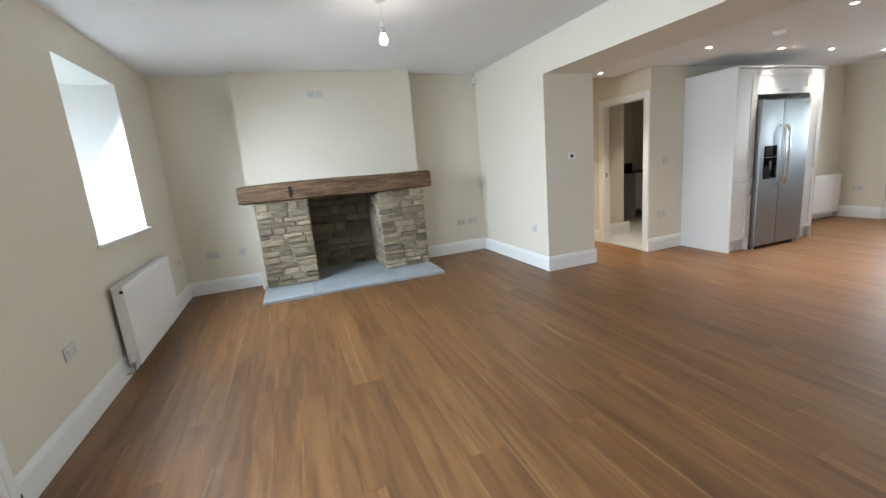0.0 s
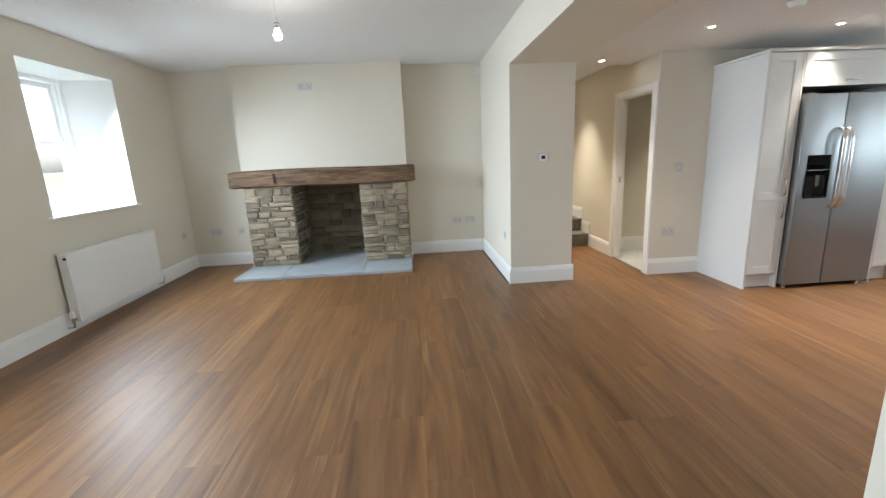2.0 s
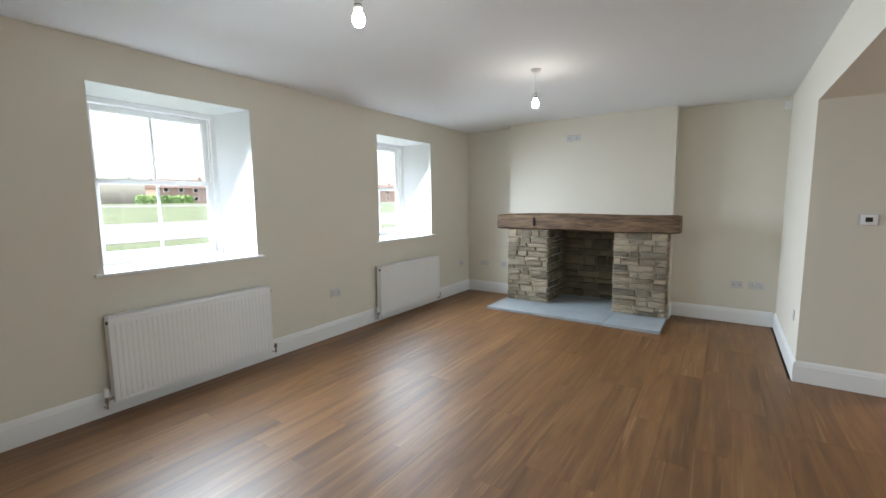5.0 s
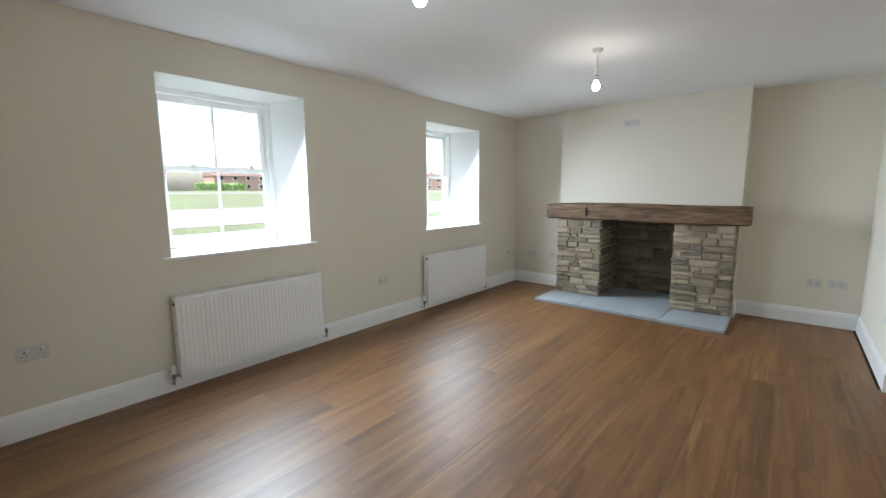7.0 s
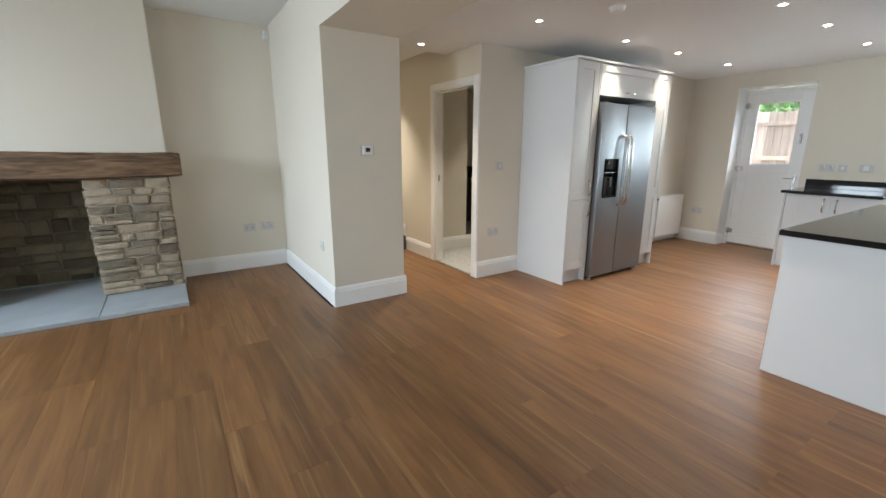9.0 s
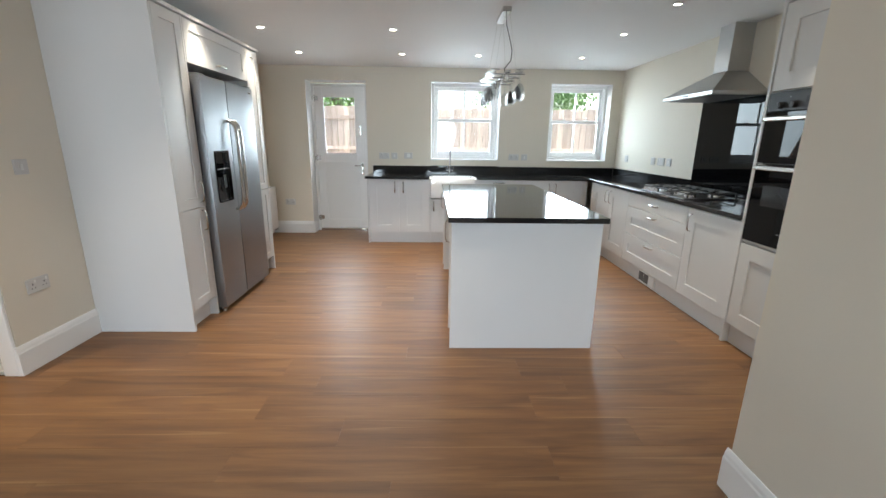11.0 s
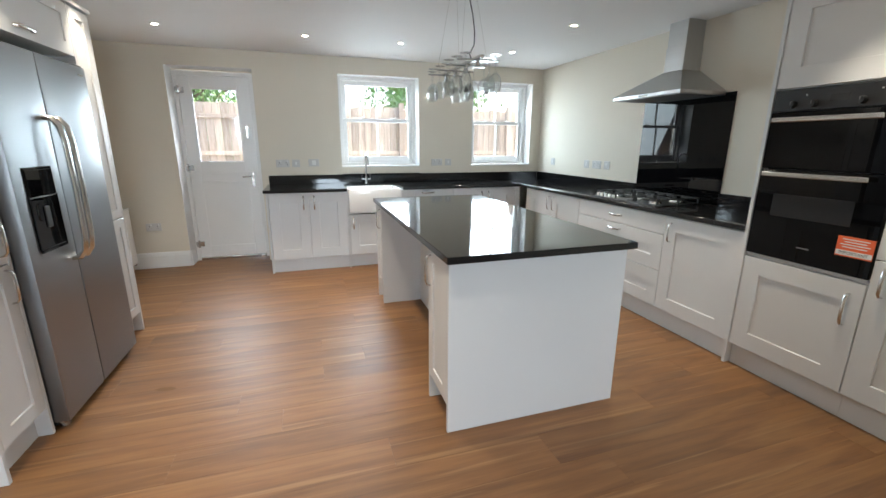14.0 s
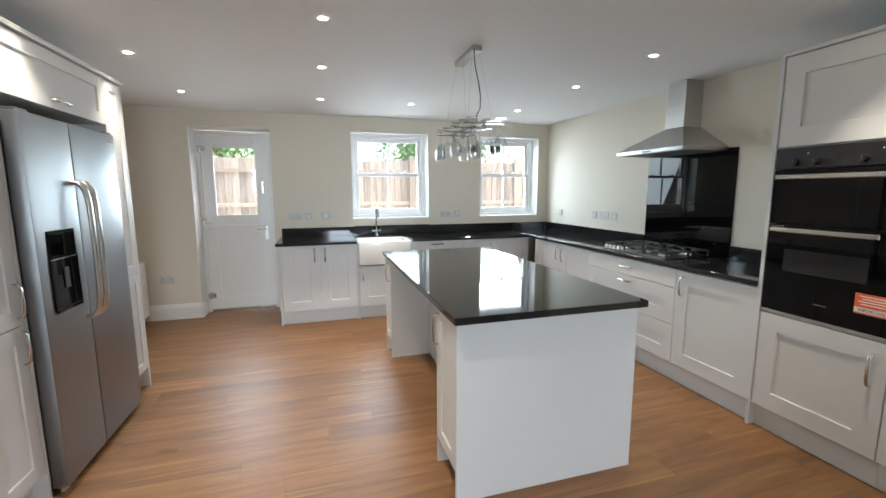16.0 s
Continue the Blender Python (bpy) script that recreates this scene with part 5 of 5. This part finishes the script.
gp = [(0.034, 0.0), (0.033, -0.003), (0.008, -0.008), (0.0042, -0.02), (0.004, -0.085), (0.012, -0.097), (0.028, -0.115), (0.036, -0.14), (0.036, -0.165), (0.030, -0.205), (0.0288, -0.205), (0.0345, -0.165), (0.0345, -0.14), (0.026, -0.116), (0.008, -0.099), (0.0, -0.0975)]
gmesh = mesh_of("wine_glass", lathe(bmesh.new(), [(0.0, 0.001)] + gp, seg=18), M_GLASS, True)
for k in range(7):
    for sy in (-1, 1):
        g = new("wine_glass", gmesh)
        g.parent = ch
        g.location = (-0.34 + k * 0.113, sy * (0.105 + 0.012 * ((k * 7) % 3 - 1)), RZ + 0.012)

# ---- utility room units ----
uc = thing("utility_cabinet", pose(6.15, 6.87, 0), "white utility base units with a dark appliance space", "cabinet")
for a in (0.0, 0.43, 1.25, 1.72):
    part("side_panel", box(a, a + 0.02, 0, 0.60, 0, 0.87), M_CAB, uc)
# Dark grey sheet: the shade of the empty appliance space put into its colour.
part("back_panel", box(0.45, 1.25, 0.585, 0.60, 0, 0.87), M_DARKGREY, uc)
shaker(uc, "door", 0.02, 0.43, 0.145, 0.865), shaker(uc, "door", 1.27, 1.72, 0.145, 0.865)
uw = thing("utility_worktop", pose(6.13, 6.85, 0.872), "black granite utility worktop with upstand", "worktop")
part("slab", box(0, 1.78, 0, 0.645, 0, 0.032, 0.003), M_GRANITE, uw)
part("upstand", box(0, 1.78, 0.625, 0.645, 0.0325, 0.17, 0.002), M_GRANITE, uw)

# ---- living room lights ----


def pendant(x, y):
    p = thing("pendant_light", pose(x, y, LZ), "bare lit bulb on a white flex from a ceiling rose", "pendant light", "living room pendants")
    bm = lathe(bmesh.new(), [(0.0, -0.034), (0.014, -0.034), (0.030, -0.028), (0.042, -0.012), (0.046, 0.0)])
    part("ceiling_rose", bm, M_PLASTIC, p, "white plastic rose", True)
    part("flex", cyl(bmesh.new(), (0, 0, -0.034), (0, 0, -0.165), 0.003, seg=8), M_PLASTIC, p, "", True)
    bm = lathe(bmesh.new(), [(0.004, -0.150), (0.010, -0.165), (0.017, -0.185), (0.0185, -0.20), (0.0185, -0.245), (0.0, -0.245)])
    holder = part("lampholder", bm, M_PLASTIC, p, "white bayonet lampholder", True)
    for z in (-0.205, -0.228):
        part("ring", cyl(bmesh.new(), (0, 0, z), (0, 0, z - 0.004), 0.0195), M_BLACK, holder)
    bm = lathe(bmesh.new(), [(0.012, -0.245), (0.014, -0.252), (0.024, -0.268), (0.030, -0.286), (0.029, -0.302), (0.020, -0.318), (0.0, -0.324)])
    part("bulb", bm, M_BULB, p, "lit frosted golf-ball bulb", True)


pendant(1.72, 3.655), pendant(1.70, 1.56)


def downlight(x, y, z=KZ, watts=8.0):
    d = thing("downlight", pose(x, y, z), "small white recessed ceiling spotlight, switched on", "downlight", "ceiling spotlights")
    bm = lathe(bmesh.new(), [(0.022, 0.001), (0.024, -0.004), (0.036, -0.005), (0.039, 0.0), (0.039, 0.001)], seg=24)
    part("bezel", bm, M_WHITE, d, "", True)
    part("lens", cyl(bmesh.new(), (0, 0, -0.001), (0, 0, -0.003), 0.0225, seg=24), M_SPOTLENS, d, "glowing lens")
    lamp = bpy.data.lights.new("spot", "SPOT")
    lamp.energy, lamp.spot_size, lamp.spot_blend, lamp.color, lamp.shadow_soft_size = watts, radians(76), 1.0, (1.0, 0.90, 0.74), 0.03
    new("spot_lamp", lamp).matrix_world = pose(x, y, z - 0.02)


for x, y in ((5.18, 3.67), (6.31, 3.67), (7.21, 3.67), (8.31, 3.67), (5.18, 2.47), (6.31, 2.47), (7.21, 2.47), (8.31, 2.47), (8.31, 1.57), (8.33, 0.34), (7.21, 0.34), (6.33, 0.34), (5.18, 0.34)):
    downlight(x, y, KZ, 5.0 if y > 3 else 10.5 if y > 2 else 7.5)
# The third, in the utility room, is an unseen lamp added to brighten its walls.
downlight(4.79, 4.83, KZ, 11.0), downlight(4.80, 6.20, KZ + 0.1, 13.0), downlight(6.3, 5.2, 2.36, 8.0)

# ---- outside: ground, garden, green ----


def green_z(x):
    """The height of the green, which rises gently away from the cottage."""
    return -0.10 + 1.8 * min(max(-x - 1.2, 0), 59) / 59


gm = bmesh.new()
cols = [[gm.verts.new((x, y, green_z(x))) for y in (-600, -100, 0, 100, 600)] for x in (-900, -60.2, -30, -1.2, 30, 900)]
for a, b in zip(cols, cols[1:]):
    for k in range(4):
        gm.faces.new((a[k], b[k], b[k + 1], a[k + 1]))
setting("ground", gm, M_GRASS, "wide mown green in front of the cottage", "grass")
tr = bmesh.new()
for x0, x1 in ((-22.5, -13.0), (-52, -47)):
    q = [tr.verts.new((x, y, green_z(x) + dz)) for dz in (0.02, -0.1) for x, y in ((x0, -300), (x1, -300), (x1, 300), (x0, 300))]
    tr.faces.new(q[:4])
    for k in range(4):
        tr.faces.new((q[k], q[(k + 1) % 4], q[4 + (k + 1) % 4], q[4 + k]))
setting("road", tr, M_ROAD, "pale gravel tracks across the green", "track")
setting("pavement", box(EX + 0.36, 13.6, -14, 18, -0.1, -0.06), M_PAVE, "concrete paving behind the kitchen", "paving")

frng = random.Random(11)
FXX = 12.6
fence = thing("garden_fence", pose(FXX, 0, 0.2), "tall light brown close-boarded wooden fence", "fence")
fence_wall = thing("retaining_plinth", pose(FXX, 0, -0.1), "low concrete gravel board under the fence", "gravel board")
part("board_base", box(-0.06, 0.3, -8, 12, 0.0, 0.3), M_PAVE, fence_wall)
board_mesh = mesh_of("board", box(-0.011, 0.011, -0.061, 0.061, 0, 1.86, 0.003), M_FENCE)
y = -7.0
while y < 10.5:
    ob = new("board", board_mesh)
    ob.parent = fence
    ob.location = (frng.uniform(-0.006, 0.006), y, frng.uniform(-0.03, 0.02))
    y += 0.128
for z in (0.25, 0.95, 1.6):
    part("rail", box(-0.055, -0.014, -7.1, 10.6, z, z + 0.075, 0.004), M_FENCE, fence)
for k in range(8):
    part("post", box(-0.10, -0.014, -6.6 + k * 2.4, -6.5 + k * 2.4, 0, 1.95, 0.006), M_FENCE, fence)


def tree(x, y, h, spread, seed, z0=-0.1):
    """Tapered trunk, limbs, and a loose crown of small leaf blades in clumps."""
    r = random.Random(seed)
    t = thing("tree", pose(x, y, z0), "leafy green tree beyond the garden fence", "tree", "trees behind the fence")
    bm = bmesh.new()
    tube(bm, [(0, 0, 0), (0.05, 0.03, h * 0.2), (-0.04, 0.06, h * 0.42), (0.03, 0, h * 0.7)], 0.16, 0.16, 8)
    tips = []
    for k in range(11):
        a, zz = r.uniform(0, 6.28), h * r.uniform(0.28, 0.6)
        tip = (math.cos(a) * spread * r.uniform(0.4, 0.9), math.sin(a) * spread * r.uniform(0.4, 0.9), zz + h * r.uniform(0.1, 0.38))
        tube(bm, [(0, 0, zz), (tip[0] * 0.5, tip[1] * 0.5, (zz + tip[2]) / 2 + 0.2), tip], 0.045, 0.045, 6)
        tips.append(tip)
    part("trunk", bm, M_BARK, t, "", True)
    verts, faces = [], []
    for k in range(95):
        if r.random() < 0.6:
            b = r.choice(tips)
            c = Vector((b[0] + r.gauss(0, 0.45), b[1] + r.gauss(0, 0.45), b[2] + r.gauss(0, 0.4)))
        else:
            a, q = r.uniform(0, 6.28), math.sqrt(r.random()) * spread
            c = Vector((math.cos(a) * q, math.sin(a) * q, h * r.uniform(0.32, 1.0) - 0.25 * q))
        for i in range(75):
            p = c + Vector((r.gauss(0, 0.28), r.gauss(0, 0.28), r.gauss(0, 0.22)))
            u = Vector((r.gauss(0, 1), r.gauss(0, 1), r.gauss(0, 1))).normalized()
            v = u.orthogonal().normalized()
            s = r.uniform(0.05, 0.10)
            n0 = len(verts)
            verts += [p - u * s, p + v * s * 0.5, p + u * s, p - v * s * 0.5]
            faces.append((n0, n0 + 1, n0 + 2, n0 + 3))
    me = bpy.data.meshes.new("crown")
    me.from_pydata(verts, [], faces)
    me.materials.append(M_LEAF)
    ob = new("crown", me)
    ob.parent = t
    tagged(ob, kind="stuff")


for x, y, h, s, k in ((16.8, 5.1, 4.6, 1.9, 1), (18.0, 7.6, 5.0, 2.4, 2), (17.0, -1.05, 4.6, 1.6, 3), (19.5, -8.5, 4.8, 2.2, 4)):
    tree(x, y, h, s, k)


def house(x, y, w, d, h, rz, wall_m, seed):
    """A far two-storey house with a pitched roof, chimney, door and windows."""
    t = thing("house", pose(x, y, green_z(x), 0, 0, rz), "distant brick house across the green", "house", "houses across the green")
    part("wall", box(-w / 2, w / 2, -d / 2, d / 2, 0, h), wall_m, t)
    bm = bmesh.new()
    e, r = 0.4, 2.6
    v = [bm.verts.new(p) for p in ((-w / 2 - e, -d / 2 - e, h), (w / 2 + e, -d / 2 - e, h), (w / 2 + e, d / 2 + e, h), (-w / 2 - e, d / 2 + e, h), (-w / 2 - e, 0, h + r), (w / 2 + e, 0, h + r))]
    for f in ((0, 1, 5, 4), (2, 3, 4, 5), (1, 2, 5), (3, 0, 4), (3, 2, 1, 0)):
        bm.faces.new([v[k] for k in f])
    roof = part("roof", bm, M_TILE, t)
    part("chimney", box(w * 0.3, w * 0.3 + 0.7, -0.4, 0.4, h + 1.4, h + 3.5), M_BRICK, roof)
    for zz in (0.9, 3.4):
        for k in range(4):
            cx = -w / 2 + w * (k + 0.5) / 4
            if zz < 1 and k == 1:
                part("door", box(cx - 0.5, cx + 0.5, -d / 2 - 0.06, -d / 2 + 0.02, 0, 2.1), M_TILE, t)
                continue
            wi = part("window", box(cx - 0.65, cx + 0.65, -d / 2 - 0.06, -d / 2 + 0.02, zz, zz + 1.25), M_WHITE, t)
            part("pane", box(cx - 0.55, cx + 0.55, -d / 2 - 0.075, -d / 2 - 0.05, zz + 0.1, zz + 1.15), M_BLACKGLASS, wi)


for x, y, w, rz, m, s in ((-88, 40, 16, 90, M_BRICK, 1), (-92, 62, 14, 90, M_RENDER, 2), (-80, 88, 18, 75, M_BRICK, 3), (-95, 20, 14, 90, M_RENDER, 4), (-60, 118, 18, 55, M_BRICK, 5), (-34, 128, 16, 30, M_RENDER, 6)):
    house(x * 1.5, y * 1.5, w, 8, 4.6, rz, m, s)


def car(x, y, rz):
    c = thing("parked_car", pose(x, y, green_z(x), 0, 0, rz), "white estate car parked beyond the green", "car", "parked cars")
    bm = bmesh.new()
    prof = [(-2.1, 0.35), (2.1, 0.35), (2.15, 0.75), (1.2, 0.95), (0.5, 1.42), (-1.5, 1.45), (-2.05, 0.95), (-2.15, 0.7)]
    a, b = [[bm.verts.new((px, s * (0.86 if pz < 1 else 0.7), pz)) for px, pz in prof] for s in (-1, 1)]
    for k in range(len(prof)):
        j = (k + 1) % len(prof)
        bm.faces.new((a[k], a[j], b[j], b[k]))
    bm.faces.new(a[::-1]), bm.faces.new(b)
    body = part("body", bm, M_CARWHITE, c)
    for s in (-1, 1):
        gl = bmesh.new()
        q = [gl.verts.new((px, s * (0.80 if pz < 1.2 else 0.73), pz)) for px, pz in ((-1.7, 1.0), (0.9, 1.0), (0.45, 1.36), (-1.4, 1.38))]
        gl.faces.new(q)
        bmesh.ops.solidify(gl, geom=gl.faces[:], thickness=0.02)
        part("side_window", gl, M_BLACKGLASS, body)
    for px in (-1.35, 1.35):
        for s in (-0.86, 0.86):
            wh = part("wheel", cyl(bmesh.new(), (px, s - 0.1, 0.32), (px, s + 0.1, 0.32), 0.32), M_RUBBER, c, "", True)
            part("rim", cyl(bmesh.new(), (px, s - 0.11, 0.32), (px, s + 0.11, 0.32), 0.2), M_NICKEL, wh, "", True)


car(-58, 34, 80), car(-60, 47, 95)
for k, (x, y) in enumerate(((-70, 30), (-72, 52), (-70, 70), (-40, 100))):
    hr = random.Random(40 + k)
    hg = thing("hedge", pose(x, y, green_z(x)), "clipped green hedge in front of the houses", "hedge", "far hedges")
    bm = bmesh.new()
    for q in range(900):
        c = Vector((hr.uniform(-0.6, 0.6), hr.uniform(-4, 4), hr.uniform(0.05, 1.35) * hr.uniform(0.85, 1.0)))
        u = Vector((hr.uniform(-1, 1), hr.uniform(-1, 1), hr.uniform(-1, 1))).normalized() * hr.uniform(0.1, 0.22)
        v = u.orthogonal() * hr.uniform(0.5, 0.9)
        bm.faces.new([bm.verts.new(c + k) for k in (u, v, -u, -v)])
    part("foliage", bm, M_LEAF, hg)

# ---- floor planks, laid along the length of the living room ----
setting("subfloor", box(WX - 0.1, EX + 0.3, SY - 0.1, 6.6, -0.09, -0.012), M_SCREED, "dark floor underlay beneath the planks", "subfloor")
floor = tagged(new("floor"), "warm brown oak-look plank floor", "floor", "", "structure")
PW, PL = 0.198, 1.42
plank_cache = {}
prng = random.Random(21)


def plank(x0, x1, y0, y1):
    key = (round(x1 - x0, 3), round(y1 - y0, 3))
    if key not in plank_cache:
        w, ln = key
        plank_cache[key] = mesh_of("plank", box(-w / 2 + 0.0002, w / 2 - 0.0002, -ln / 2 + 0.0002, ln / 2 - 0.0002, -0.012, 0.0, 0.0005), M_FLOOR)
    ob = new("plank", plank_cache[key])
    ob.parent = floor
    ob.location = ((x0 + x1) / 2, (y0 + y1) / 2, 0)


x = WX - 0.02
while x < EX + 0.2:
    x1 = min(x + PW, EX + 0.21)
    mid = (x + x1) / 2
    if mid < PX0 + 0.05:
        runs = [(SY - 0.02, NY + 0.02)]
    elif mid < HX + 0.05 and mid > PX1 - 0.1:
        runs = [(KS - 0.02, 6.1)]
    else:
        runs = [(KS - 0.02, KN + 0.02)]
    for y0, y1 in runs:
        y = y0 - prng.choice((0.0, 0.25, 0.48, 0.7, 0.93, 1.15))
        while y < y1:
            a, b = max(y, y0), min(y + PL, y1)
            if b - a > 0.02:
                plank(x, x1, round(a, 2), round(b, 2))
            y += PL
    x = x1


def oval_mark(a, c):
    bm = bmesh.new()
    bm.faces.new([bm.verts.new((a * math.cos(k * 0.3927) * (1.15 if k % 16 == 0 else 1), c * math.sin(k * 0.3927), 0)) for k in range(16)])
    return bm


part("filler_mark", oval_mark(0.055, 0.02), M_MARK, floor, "small golden-brown filler mark in the planks").matrix_world = pose(6.42, 3.40, 0.0006, 0, 0, 78)
